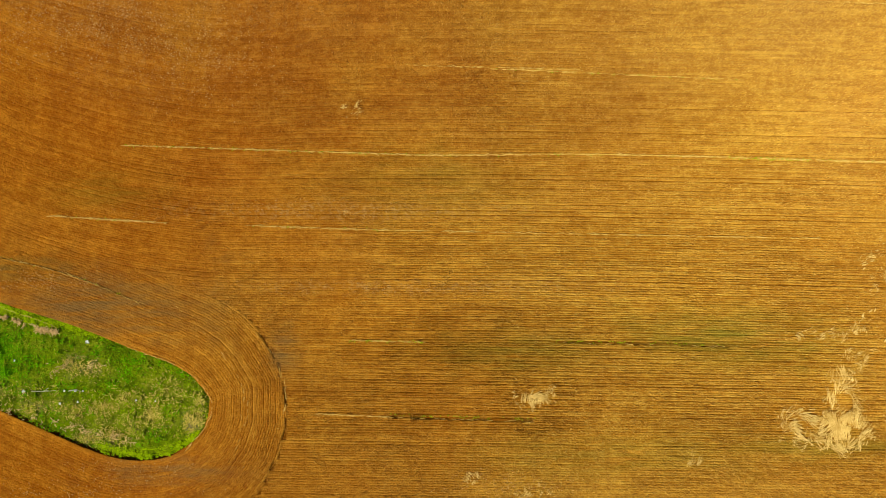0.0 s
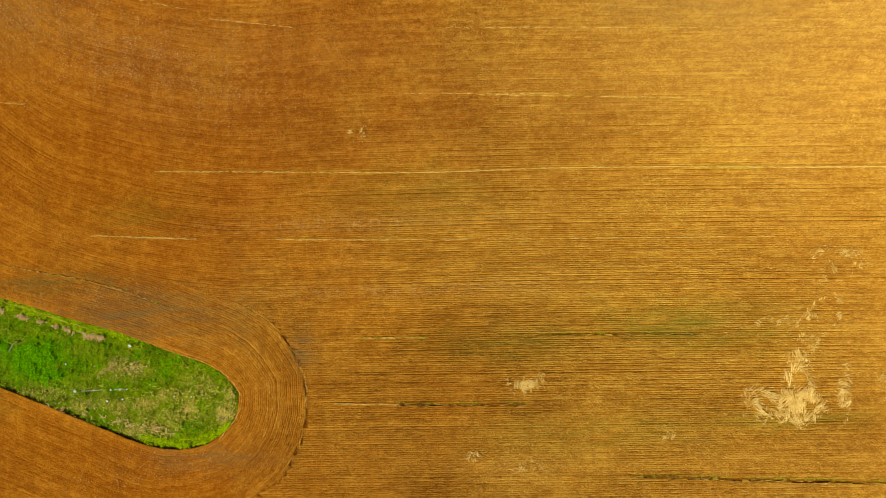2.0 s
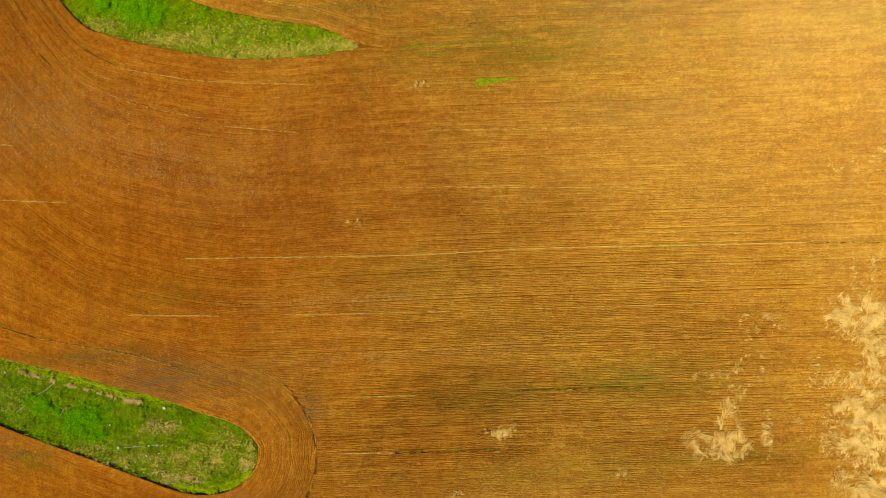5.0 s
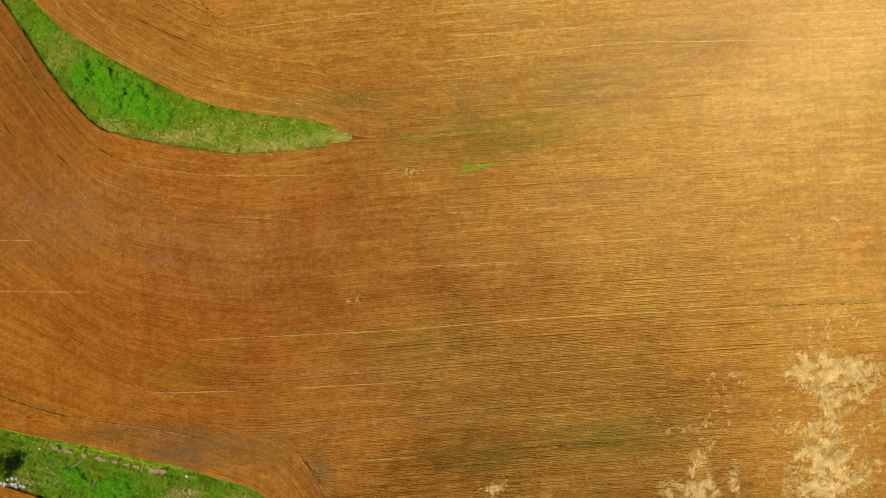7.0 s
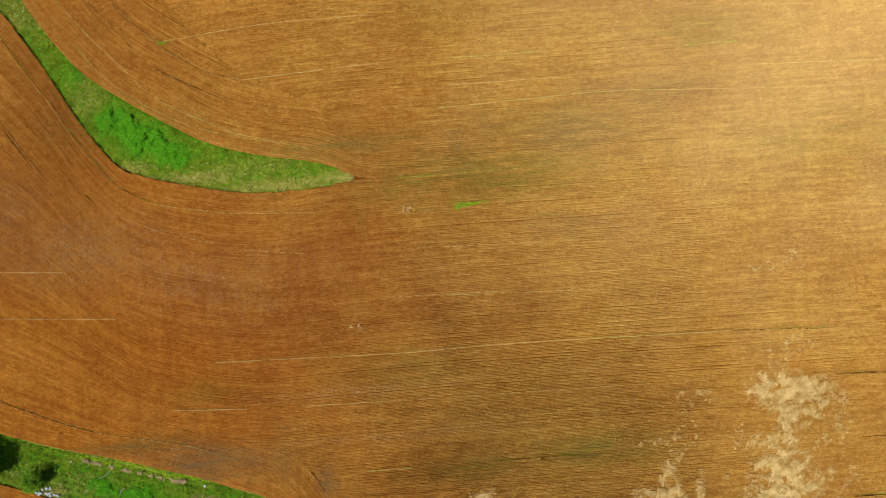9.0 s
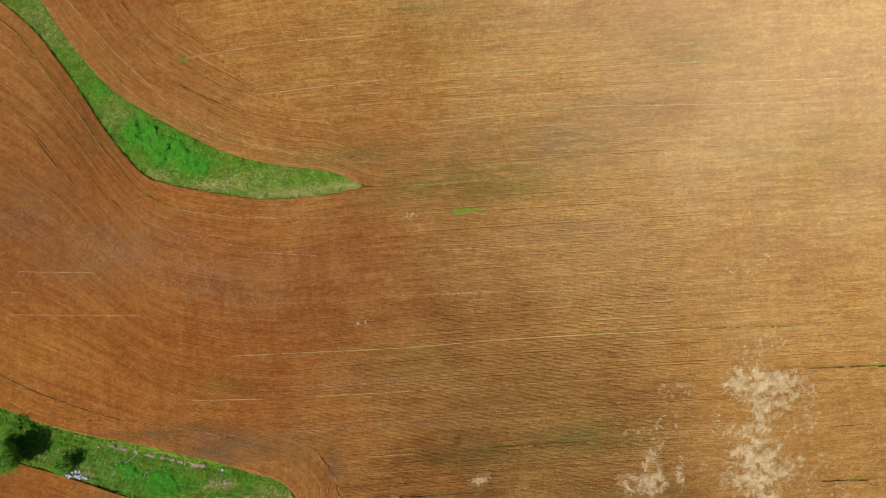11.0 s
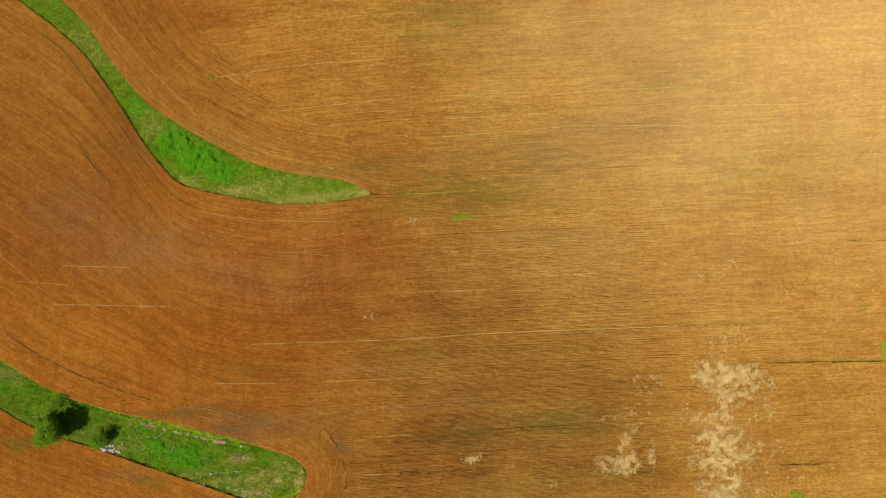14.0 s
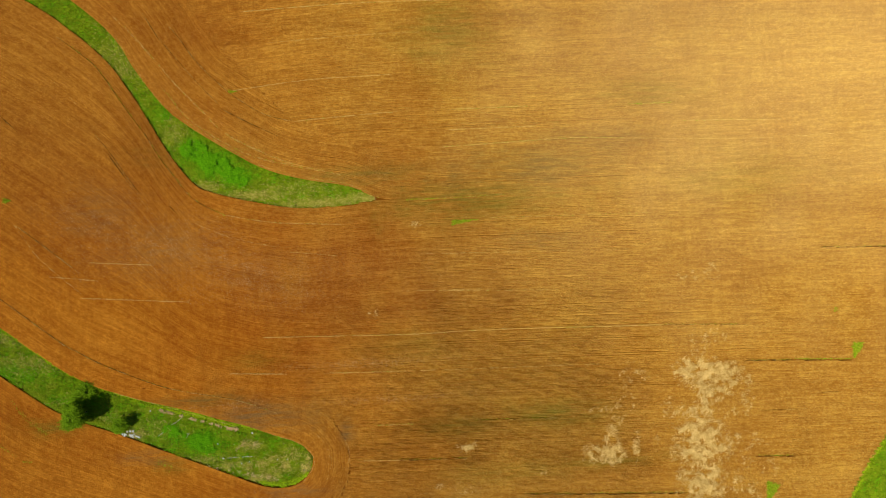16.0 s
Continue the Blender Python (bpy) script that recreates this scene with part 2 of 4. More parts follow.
CORNER = np.vstack([spline([(70, 9), (61, 0), (57.2, -5), (55.3, -8.2), (52.5, -12), (50.2, -15.8), (44, -27), (34, -45)]), [(120, -45), (120, 9)]])
C_LOW = spline([(-92, 44), (-76, 31), (-60, 19.5), (-47.9, 10.0), (-39.8, 3.9), (-35.0, 1.5), (-29, -0.4), (-21.4, -3.0), (-15, -4.5), (-5, -4.9), (15, -5.2), (90, -7.0)])
C_HIGH = spline([(-92, 74), (-60, 57), (-43.9, 47.8), (-38.2, 43.6), (-34.5, 40.1), (-31.4, 35.7), (-28.4, 30.2), (-25.3, 25.7), (-22.9, 24.2), (-19.5, 23.2), (-15, 22.2), (-11.7, 21.9), (-3.5, 22.4), (20, 22.2), (90, 21.0)])


def grass_distance(x, y):
    found = [signed(x, y, ring) for ring in (STRIP_A, STRIP_B, CORNER)]
    d = np.stack([f[0] for f in found])
    k = d.argmin(0)[None]
    return tuple(np.take_along_axis(np.stack([f[n] for f in found]), k, 0)[0] for n in range(3))


def ripple(x, y, size, seed):
    """Smooth noise from crossed waves, about -1 to 1."""
    r = np.random.RandomState(seed)
    x, y = np.asarray(x, np.float32), np.asarray(y, np.float32)
    out = 0
    for _ in range(9):
        a, s, f = r.uniform(0, 6.28), r.uniform(0.6, 1.7), r.uniform(0, 6.28)
        a, b, f = np.float32(np.cos(a) * 6.28 * s / size), np.float32(np.sin(a) * 6.28 * s / size), np.float32(f)
        out = out + np.sin(x * a + y * b + f)
    return out / np.float32(4.5)


# blotches of the crop: x, y, half-sizes, green, bare grey soil, bleached
BLOTS = [
    (7, 22.0, 10, 2.4, 0.6, 0, 0), (15, 25.5, 9, 2.4, 0.25, 0.5, 0), (5, 42, 5, 4, 0.5, 0, 0), (40, 23, 8, 3.0, 0.25, 0, 0),
    (16, -3.6, 5, 1.4, 0.7, 0, 0), (4, -4.3, 5, 1.1, 0.5, 0, 0), (-1, 5, 5, 2.0, 0.28, 0, 0), (-19, 4.6, 3, 1.0, 0.38, 0, 0),
    (28, 34, 6, 1.6, 0.3, 0, 0), (22, -9.5, 6, 0.8, 0.5, 0, 0), (10, -10, 7, 1.2, 0.35, 0, 0), (-19, -2.0, 6.5, 1.7, 0.15, 0.8, 0.1), (-26, 0.2, 4, 0.8, 0.5, 0.4, 0),
    (-15, -10.9, 4, 0.8, 0, 0.8, 0), (-32, -6, 3, 0.8, 0, 0.7, 0), (-29, 18, 8, 3.5, 0, 0.4, 0.2), (-21, 15.5, 6, 2.5, 0, 0.25, 0.2), (-36, 22, 5, 4, 0, 0.35, 0.1),
    (-8.8, -4.4, 0.8, 1.3, 0, 0.8, 0), (16, 17, 5, 1.2, 0, 0.4, 0.2), (-17, 12.5, 5, 3, 0, 0.1, 0.2), (23, 28.6, 8, 1.5, 0, 0.5, 0), (29, 33, 5, 1.0, 0.3, 0, 0),
    (-6, 3.5, 8, 0.45, 0, 0, 0.9), (-1, -0.75, 9, 0.35, 0, 0, 0.8), (-11, 15.2, 6, 2.2, 0, 0, 0.25), (-42, -2, 3, 1, 0.6, 0, 0), (-29, -7, 2, 0.8, 0.6, 0, 0), (-24, 29, 6, 1.4, 0.35, 0, 0.2), (-5, 25.4, 6, 1.2, 0.5, 0.1, 0.2),
]


def crop_tint(x, y):
    out = np.zeros((3, len(x)))
    wob = 1 + 0.35 * ripple(x, y, 5, 3) + 0.3 * ripple(x, y, 1.7, 4)
    for bx, by, hx, hy, *amount in BLOTS:
        w = np.exp(-(((x - bx) / hx) ** 2 + ((y - by) / hy) ** 2) * wob.clip(0.3))
        for k in range(3):
            out[k] = np.maximum(out[k], amount[k] * w)
    return np.c_[out.T, thin_stand(x, y) - hotspot_pale(x, y) * (1 - rusty(x, y)), rusty(x, y)]


def thin_stand(x, y):
    """0 to 1: short thin wheat on red soil, towards the west."""
    west = np.clip((4 - x + 3 * ripple(x, y, 14, 51) + 2 * ripple(x, y, 5, 52)) / 27, 0, 1)
    south = np.clip((-7 - y) / 3, 0, 1) * np.clip((-10 - x) / 4, 0, 1)
    return np.maximum(west * (1 - 0.45 * np.clip((y - 17) / 14, 0, 1)), south)


def hotspot_pale(x, y):
    """0 to 1: paler towards the north-east; the sun's hot-spot haze put into the crop's colour."""
    return np.clip((x - 3 + 5 * ripple(x, y, 16, 55)) / 27, 0, 1) * np.clip((y - 3 + 5 * ripple(x, y, 12, 56)) / 26, 0, 1)


def rusty(x, y):
    """0 to 1: the rust-brown, thinner-eared heart of the field."""
    heart = 1.25 * np.exp(-((x + 8) / 18) ** 2 - ((y - 13) / 10) ** 2) * np.clip(0.8 + 0.25 * ripple(x, y, 7, 57), 0, 1)
    east = 0.28 * np.exp(-((x - 42) / 15) ** 2 - ((y - 1) / 14) ** 2) * np.clip(0.85 + 0.2 * ripple(x, y, 9, 58), 0, 1)
    far = 0.42 * np.clip((-12 - x) / 14, 0, 1) * np.clip((y - 12) / 12, 0, 1)
    return np.clip(np.maximum(heart, far) + east, 0, 1)


def drilled(x, y):
    """0 to 1: how clearly the drilled lines show; low where the stand has closed over."""
    blur = np.exp(-((x + 11) / 17) ** 2 - ((y - 13.5) / 7) ** 2) + 0.75 * np.exp(-((x - 14) / 15) ** 2 - ((y + 11.5) / 3) ** 2) + 0.5 * np.exp(-((x - 5) / 14) ** 2 - ((y - 36) / 10) ** 2)
    blur = blur + 0.55 * np.exp(-((x + 11) / 4.5) ** 2 - ((y + 6) / 5) ** 2)
    crisp = 0.45 * np.exp(-((x - 8) / 16) ** 2 - ((y + 0.5) / 5) ** 2)
    return np.clip(1 + crisp - 0.5 * blur - 0.5 * np.clip((x - 23) / 8, 0, 1) + 0.25 * ripple(x, y, 11, 61), 0.1, 1.4) * (1 - 0.86 * thin_stand(x, y))


def mesh_from(name, verts, faces, material, tints=None, flow=None):
    """A mesh from arrays of vertices and equal-sided faces."""
    me = bpy.data.meshes.new(name)
    verts, faces = np.asarray(verts, np.float32), np.asarray(faces, np.int32)
    count, sides = faces.shape
    me.vertices.add(len(verts))
    me.vertices.foreach_set("co", verts.ravel())
    me.loops.add(faces.size)
    me.loops.foreach_set("vertex_index", faces.ravel())
    me.polygons.add(count)
    me.polygons.foreach_set("loop_start", np.arange(0, faces.size, sides, dtype=np.int32))
    me.update(calc_edges=True)
    if tints is not None and tints.shape[1] == 5:
        a = me.attributes.new("rust", "FLOAT", "POINT")
        a.data.foreach_set("value", tints[:, 4].astype(np.float32))
        tints = tints[:, :4]
    if tints is not None:
        a = me.color_attributes.new("tint", "FLOAT_COLOR", "POINT")
        tints = tints if tints.shape[1] == 4 else np.c_[tints, np.ones(len(tints))]
        a.data.foreach_set("color", tints.astype(np.float32).ravel())
    if flow is not None:
        a = me.attributes.new("flow", "FLOAT_VECTOR", "POINT")
        a.data.foreach_set("vector", np.asarray(flow, np.float32).ravel())
    me.materials.append(material)
    return me


# ---- the ground and the crop ----
bm = bmesh.new()
bmesh.ops.create_grid(bm, x_segments=8, y_segments=8, size=2400)
ground_mesh = bpy.data.meshes.new("ground")
bm.to_mesh(ground_mesh), bm.free()
ground_mesh.materials.append(SOIL)
ground = tagged(new("ground", ground_mesh), "red-brown farm soil under the wheat", "ground", kind="structure")

FIELD = (-86.0, 88.0, -42.0, 76.0)


def sheet(name, bounds, step, ring, outside, height, material, tint):
    """A grid cut along an outline: border vertices slide onto it, and its rim drops to the ground."""
    x0, x1, y0, y1 = bounds
    xs, ys = np.arange(x0, x1 + step, step), np.arange(y0, y1 + step, step)
    gx, gy = [a.ravel() for a in np.meshgrid(xs, ys)]
    d, nx, ny = ring(gx, gy)
    if not outside:
        d = -d
    near = np.abs(d) < 0.72 * step
    gx, gy = np.where(near, gx + nx, gx), np.where(near, gy + ny, gy)
    z = np.where(near, 0.0, height(gx, gy, np.abs(d)))
    keep = near | (d > 0)
    n = np.arange(len(gx)).reshape(len(ys), len(xs))
    quads = np.stack([n[:-1, :-1], n[:-1, 1:], n[1:, 1:], n[1:, :-1]], -1).reshape(-1, 4)
    quads = quads[keep[quads].all(1) & ~near[quads].all(1)]
    used = np.unique(quads)
    back = np.zeros(len(gx), int)
    back[used] = np.arange(len(used))
    verts = np.stack([gx, gy, z], 1)[used]
    return mesh_from(name, verts, back[quads], material, tint(verts[:, 0], verts[:, 1]))


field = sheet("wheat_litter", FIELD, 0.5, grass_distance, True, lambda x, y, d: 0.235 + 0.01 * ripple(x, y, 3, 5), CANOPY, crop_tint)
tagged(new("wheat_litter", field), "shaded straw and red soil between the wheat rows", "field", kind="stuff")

# ---- marks that run along or across the rows: bent pale straw, weeds, bare furrows ----
# points, half-width, straw per metre, weeds per metre, bare furrow
MARKS = [
    ([(-21.9, 3.2), (-15.4, 2.8)], 0.10, 34, 2, 0.0), ([(-10.7, 2.65), (-2.9, 2.4)], 0.12, 22, 3, 0.0), ([(-2.9, 2.4), (21, 1.95)], 0.08, 12, 0, 0.0),
    ([(-17.7, 7.15), (-0.8, 6.6)], 0.08, 20, 5, 0.0), ([(-0.8, 6.6), (9, 6.65), (16, 6.5)], 0.09, 24, 2, 0.0), ([(16, 6.5), (22, 6.3)], 0.11, 22, 14, 0.0),
    ([(22, 6.3), (29, 6.15)], 0.10, 50, 3, 0.0), ([(29, 6.15), (39, 5.6)], 0.10, 5, 5, 0.11),
    ([(-6.9, -7.7), (-2.8, -7.9)], 0.10, 22, 0, 0.0), ([(-2.8, -7.9), (5.2, -8.15)], 0.07, 3, 5, 0.18),
    ([(-5.1, -3.7), (-1, -3.8)], 0.10, 14, 9, 0.0), ([(6, -3.8), (16, -4.05)], 0.10, 2, 4, 0.10),
    ([(11.6, -12.7), (20, -13.2), (31, -13.75)], 0.07, 3, 8, 0.2), ([(38.6, 1.35), (45, 1.1)], 0.10, 2, 6, 0.16), ([(45, 1.1), (51.4, 0.75)], 0.13, 0, 34, 0.2),
    ([(39.4, -9.95), (43.8, -10.2)], 0.08, 0, 14, 0.17), ([(46.5, -2.9), (50, -2.9)], 0.08, 3, 0, 0.05), ([(40, -4.6), (45.5, -4.7)], 0.08, 3, 0, 0.06),
    ([(48.6, 14.3), (57, 14.0)], 0.09, 4, 3, 0.13), ([(-37.2, 16.8), (-30.3, 16.2)], 0.10, 30, 0, 0.0), ([(-41.6, 15.4), (-36.5, 14.7)], 0.08, 16, 0, 0.0),
    ([(-38.5, 12.8), (-26.1, 11.7)], 0.09, 20, 0, 0.0), ([(-1.9, 11.7), (8, 11.45)], 0.09, 9, 0, 0.0), ([(3, 11.5), (16.8, 10.9)], 0.11, 16, 3, 0.0),
    ([(1, 15.9), (15.8, 15.5)], 0.15, 11, 0, 0.0), ([(15.8, 15.5), (32, 15.1)], 0.08, 7, 0, 0.0), ([(-14.2, 16.9), (-9, 16.2)], 0.08, 13, 0, 0.0),
    ([(-20.0, 36.0), (-11, 36.9), (-1.7, 37.1)], 0.11, 24, 0, 0.0), ([(-13.2, 32.1), (-6, 32.5), (-1.2, 32.7)], 0.11, 26, 1, 0.0), ([(-18.5, 45.2), (-6, 45.7), (5, 45.7)], 0.12, 26, 2, 0.0),
    ([(-16, 41.4), (-6, 41.9), (2, 42)], 0.10, 12, 0, 0.0), ([(5.4, 32.7), (14.2, 32.7)], 0.11, 14, 12, 0.0), ([(3.9, 28.3), (19, 28.7), (25.5, 28.4)], 0.09, 12, 10, 0.0),
    ([(25.5, 28.4), (42, 27.7), (57.7, 28)], 0.09, 10, 0, 0.0), ([(26.4, 32.4), (31.6, 32.4)], 0.14, 8, 20, 0.0), ([(32.4, 30.2), (44.5, 29.8)], 0.12, 17, 4, 0.0),
    ([(5, 30.3), (15, 30.3)], 0.09, 12, 2, 0.0), ([(-0.5, 22.35), (3.2, 22.3)], 0.13, 2, 24, 0.0), ([(3.2, 22.3), (12, 22.4)], 0.10, 3, 8, 0.0), ([(9, 19.75), (30, 19.4)], 0.07, 9, 2, 0.0),
    ([(-48, 13.6), (-41.08, 7.98), (-39.07, 6.67), (-36.87, 5.35), (-34.46, 4.2), (-32.41, 3.27), (-29.79, 2.2), (-27, 1.4)], 0.16, 5, 2, 0.07), ([(-27, 1.4), (-21.2, 0.1), (-16.5, -1.7)], 0.13, 8, 1, 0.04),
    ([(-40, 43.2), (-37.17, 40.91), (-35.73, 39.58), (-34.51, 37.86), (-33.31, 35.85), (-31.75, 33.43), (-30.0, 30.8), (-29.15, 29.19), (-27.49, 26.75), (-25.1, 23.6), (-21.8, 21.6)], 0.12, 2, 5, 0.065), ([(-21.8, 21.6), (-15.8, 20.4), (-8, 19.8)], 0.10, 12, 3, 0.0),
    ([(-36.24, 31.94), (-34.49, 29.51), (-32.76, 26.78), (-31, 24.2)], 0.1, 2, 0, 0.05), ([(-33.29, 30.41), (-31.6, 28.36)], 0.1, 0, 0, 0.08), ([(-40.77, 38.21), (-39.7, 37.18), (-38.11, 35.35)], 0.1, 4, 0, 0.0), ([(-28.3, 23.4), (-26.8, 21.7)], 0.1, 0, 0, 0.12),
    ([(-26, 21.2), (-21, 18.9), (-16, 17.6)], 0.08, 7, 0, 0.0), 
    ([(-28, 36.6), (-24.9, 32.6), (-18.8, 28.6), (-12, 26.5)], 0.30, 7, 7, 0.0), ([(-33.26, 45.13), (-31.02, 42.65), (-28.46, 39.46), (-26.55, 36.98), (-23.66, 33.78), (-21.41, 31.28), (-18.12, 29.25), (-13.47, 27.15), (-8, 25.6)], 0.3, 12, 5, 0.0), ([(-30.05, 45.52), (-28.18, 42.19)], 0.1, 2, 0, 0.11), ([(-27.2, 44.0), (-25.98, 42.44), (-24.24, 39.8), (-21.82, 37.12), (-19.87, 35.32), (-16.59, 33.12), (-13.24, 32.12)], 0.10, 5, 0, 0.05), ([(-28.33, 42.54), (-26.42, 40.06), (-23.86, 36.87), (-21.29, 34.01)], 0.1, 3, 0, 0.03), ([(-21.95, 34.21), (-18.32, 32.17), (-14.68, 30.29)], 0.1, 2, 0, 0.06), ([(-45.6, 21.7), (-38.8, 16.0)], 0.12, 9, 0, 0.06), ([(-34.8, 29.5), (-32.1, 25.3)], 0.1, 2, 0, 0.10),
    ([(-46.9, 34.4), (-44.8, 32.3)], 0.1, 2, 0, 0.12), ([(-45.5, 21.5), (-42.8, 17.5), (-38.5, 13.5)], 0.12, 10, 0, 0.0),
    ([(-14.6, -1.8), (-13.0, -3.3), (-11.3, -5.4), (-10.6, -7.4), (-11.2, -9.6)], 0.1, 2, 0, 0.0), ([(-10.2, -3.4), (-9.0, -4.9), (-8.5, -6.9), (-9.0, -8.5)], 0.1, 6, 0, 0.0),
    ([(-12.2, -4.2), (-10.9, -6.3), (-11.0, -8.7)], 0.1, 2, 0, 0.0), ([(-17.2, -4.1), (-14.1, -5.3), (-12.65, -6.9), (-12.85, -8.3), (-14.0, -9.7)], 0.07, 9, 0, 0.0), ([(-35, 1.7), (-29, -0.25), (-21.4, -2.85)], 0.08, 8, 0, 0.0), ([(-21.2, 29.5), (-16.7, 26.9), (-12.2, 25.5), (-7, 24.4), (-3.4, 22.6)], 0.08, 5, 3, 0.0), ([(-33.5, 43.4), (-31.0, 39.1), (-28.1, 34.8), (-21.2, 29.5)], 0.08, 4, 2, 0.0),
    ([(-46.66, 1.61), (-45.15, -0.54), (-42.69, -2.61)], 0.9, 0, 20, 0.0), ([(-48.1, -3.6), (-46.3, -5.0)], 0.6, 0, 12, 0.0), ([(-45.7, -5.5), (-44.6, -5.6)], 0.4, 0, 30, 0.0), ([(-30.4, -6.2), (-28.9, -7.4)], 1.6, 0, 26, 0.0),
]
MARK_LINES = [spline(m[0], 0.5) for m in MARKS]


def gap_mask(x, y, least=0.0):
    """Where a bare furrow runs and no row grows; with a least width, all the marks."""
    hit = np.zeros(len(x), bool)
    for line, (_, _, _, _, bare) in zip(MARK_LINES, MARKS):
        bare = max(bare if bare > 0.07 and line[0, 0] > -15 else 0.0, least)
        if not bare:
            continue
        x0, y0, x1, y1 = *(line.min(0) - 1), *(line.max(0) + 1)
        near = np.where((x > x0) & (x < x1) & (y > y0) & (y < y1))[0]
        px, py = x[near], y[near]
        best = np.full(len(near), 1e9)
        for (ax, ay), (bx, by) in zip(line, line[1:]):
            ex, ey = bx - ax, by - ay
            u = np.clip(((px - ax) * ex + (py - ay) * ey) / (ex * ex + ey * ey), 0, 1)
            best = np.minimum(best, np.hypot(ax + u * ex - px, ay + u * ey - py))
        hit[near[best < np.maximum(0.62 * bare * (0.75 + 0.35 * ripple(px, py, 1.5, 6)), 0.045)]] = True
    return hit


SPACING, STEP = 0.13, 0.34
rows_v, rows_f, rows_s, rows_t, rows_n = [], [], [], [], 0


def along(line, x):
    return np.interp(x, line[:, 0], line[:, 1])


def add_row(line, own, seed, gap=None):
    """One drilled row as a ridge with an uneven crest, kept where own() says it grows; gap: its distance from the next row, northwards."""
    global rows_n
    wide = np.stack([line[:, 0], np.full(len(line), SPACING) if gap is None else gap], 1)
    line = evenly(line, STEP)
    x, y = line.T
    ok = own(x, y) & (x > -57) & (x < 60) & (y > -17) & (y < 52)
    if ok.sum() < 3:
        return
    r = np.random.RandomState(seed)
    tx, ty = np.gradient(x), np.gradient(y)
    size = np.hypot(tx, ty) + 1e-9
    tx, ty = tx / size, ty / size
    sx, sy = -ty, tx
    k = len(x)
    half = np.full(k, 0.5 * SPACING) if gap is None else 0.5 * along(wide, x) * np.abs(tx)
    loose = np.clip(np.maximum(np.abs(x) - 20, y - 9) / 8, 0, 1)
    shift = np.clip(r.normal(0, 1), -1.4, 1.4) * (0.019 + 0.017 * loose) + (0.008 + 0.012 * loose) * ripple(x, y + seed, 6, 62) + r.normal(0, 0.006, k)
    x, y = x + sx * shift, y + sy * shift
    clear = drilled(x, y)
    deep = clear * np.where((np.abs(x) < 30) & (np.abs(y - 2) < 19), 1.0, 0.95)
    vigour = 1 + 0.45 * r.normal(0, 1) + 0.3 * ripple(x * 0.3, y + 3 * seed, 4, 63)
    low = 0.345 - 0.095 * deep
    half = half * (1.12 + 0.42 * loose + 0.4 * np.clip(1 - clear, 0, 1))
    top = 0.375 + 0.045 * deep * np.clip(vigour, 0.2, 1.8) - 0.05 * deep * r.random_sample(k) + 0.012 * (1 - clear).clip(0) * r.normal(0, 1, k)
    p = np.empty((k, 3, 3))
    for c, (off, z) in enumerate(((-half, low + r.normal(0, 0.008, k)), (r.normal(0, 0.01, k), top), (half, low + r.normal(0, 0.008, k)))):
        p[:, c] = np.stack([x + sx * off, y + sy * off, z], 1)
    seg = np.where(ok[:-1] & ok[1:])[0]
    a = rows_n + seg * 3
    for c in (0, 1):
        rows_f.append(np.stack([a + c, a + 3 + c, a + 4 + c, a + 1 + c], 1))
    rows_v.append(p.reshape(-1, 3))
    flow = np.stack([x * 1.0 + 0.3 * y, np.full(k, seed * SPACING), 1 - clear], 1)
    rows_s.append(np.repeat(flow, 3, 0))
    rows_t.append(np.stack([tx, ty], 1))
    rows_n += 3 * k


# distances on a grid, looked up between its nodes
CELL = 0.4
lx, ly = np.arange(-66, 76, CELL), np.arange(-28, 60, CELL)
lattice = [a.ravel() for a in np.meshgrid(lx, ly)]
B_LONG = np.vstack([spline([(60, 21.9), (30, 22.2), (5, 22.3), (-2.5, 22.5), (-6.5, 23.9)], 0.8), B_NORTH[6:]])
to_a = signed(*lattice, STRIP_A)[0].reshape(len(ly), len(lx))
to_b = signed(*lattice, STRIP_B)[0].reshape(len(ly), len(lx))
to_grass = np.minimum(np.minimum(to_a, to_b), signed(*lattice, CORNER)[0].reshape(len(ly), len(lx)))


def lookup(table, x, y):
    u, v = np.clip((x - lx[0]) / CELL, 0, len(lx) - 1.001), np.clip((y - ly[0]) / CELL, 0, len(ly) - 1.001)
    i, j = u.astype(int), v.astype(int)
    u, v = u - i, v - j
    return (table[j, i] * (1 - u) + table[j, i + 1] * u) * (1 - v) + (table[j + 1, i] * (1 - u) + table[j + 1, i + 1] * u) * v


def free_of_grass(x, y, edge=0.05):
    return lookup(to_grass, x, y) > edge


def in_ring(x, y, more=0.0):
    """Rows that follow the lower strip's edge and swing round its tip, thinning out westwards."""
    return lookup(to_a, x, y) - more < 4.3 * np.clip((x + 40) / 25, 0, 1) + 0.2 * ripple(x, y, 4, 7)


def own_main(x, y):
    return (y > along(C_LOW, x)) & (y < along(C_HIGH, x)) & free_of_grass(x, y) & ~in_ring(x, y)


def own_ring(x, y):
    return (in_ring(x, y, 0.1) | ((y < along(C_LOW, x) + 0.1) & (x < -12.5))) & free_of_grass(x, y)


def own_south(x, y):
    return (y < along(C_LOW, x) + 0.05) & ~in_ring(x, y) & (x > -12.8) & free_of_grass(x, y)


def near_b(x, y, more=0.0):
    """The headland that bends round the upper strip and thins out past its tip."""
    reach = np.where(x < -4, lookup(to_b, x, y), np.maximum(y - 22.3, 0))
    return reach - more < 9.0 * np.clip((9 - x) / 30, 0, 1) * (1 + 0.07 * ripple(x, y, 9, 8))


def own_bend(x, y):
    return (y > along(C_HIGH, x) - 0.15) & near_b(x, y, 0.3) & free_of_grass(x, y)


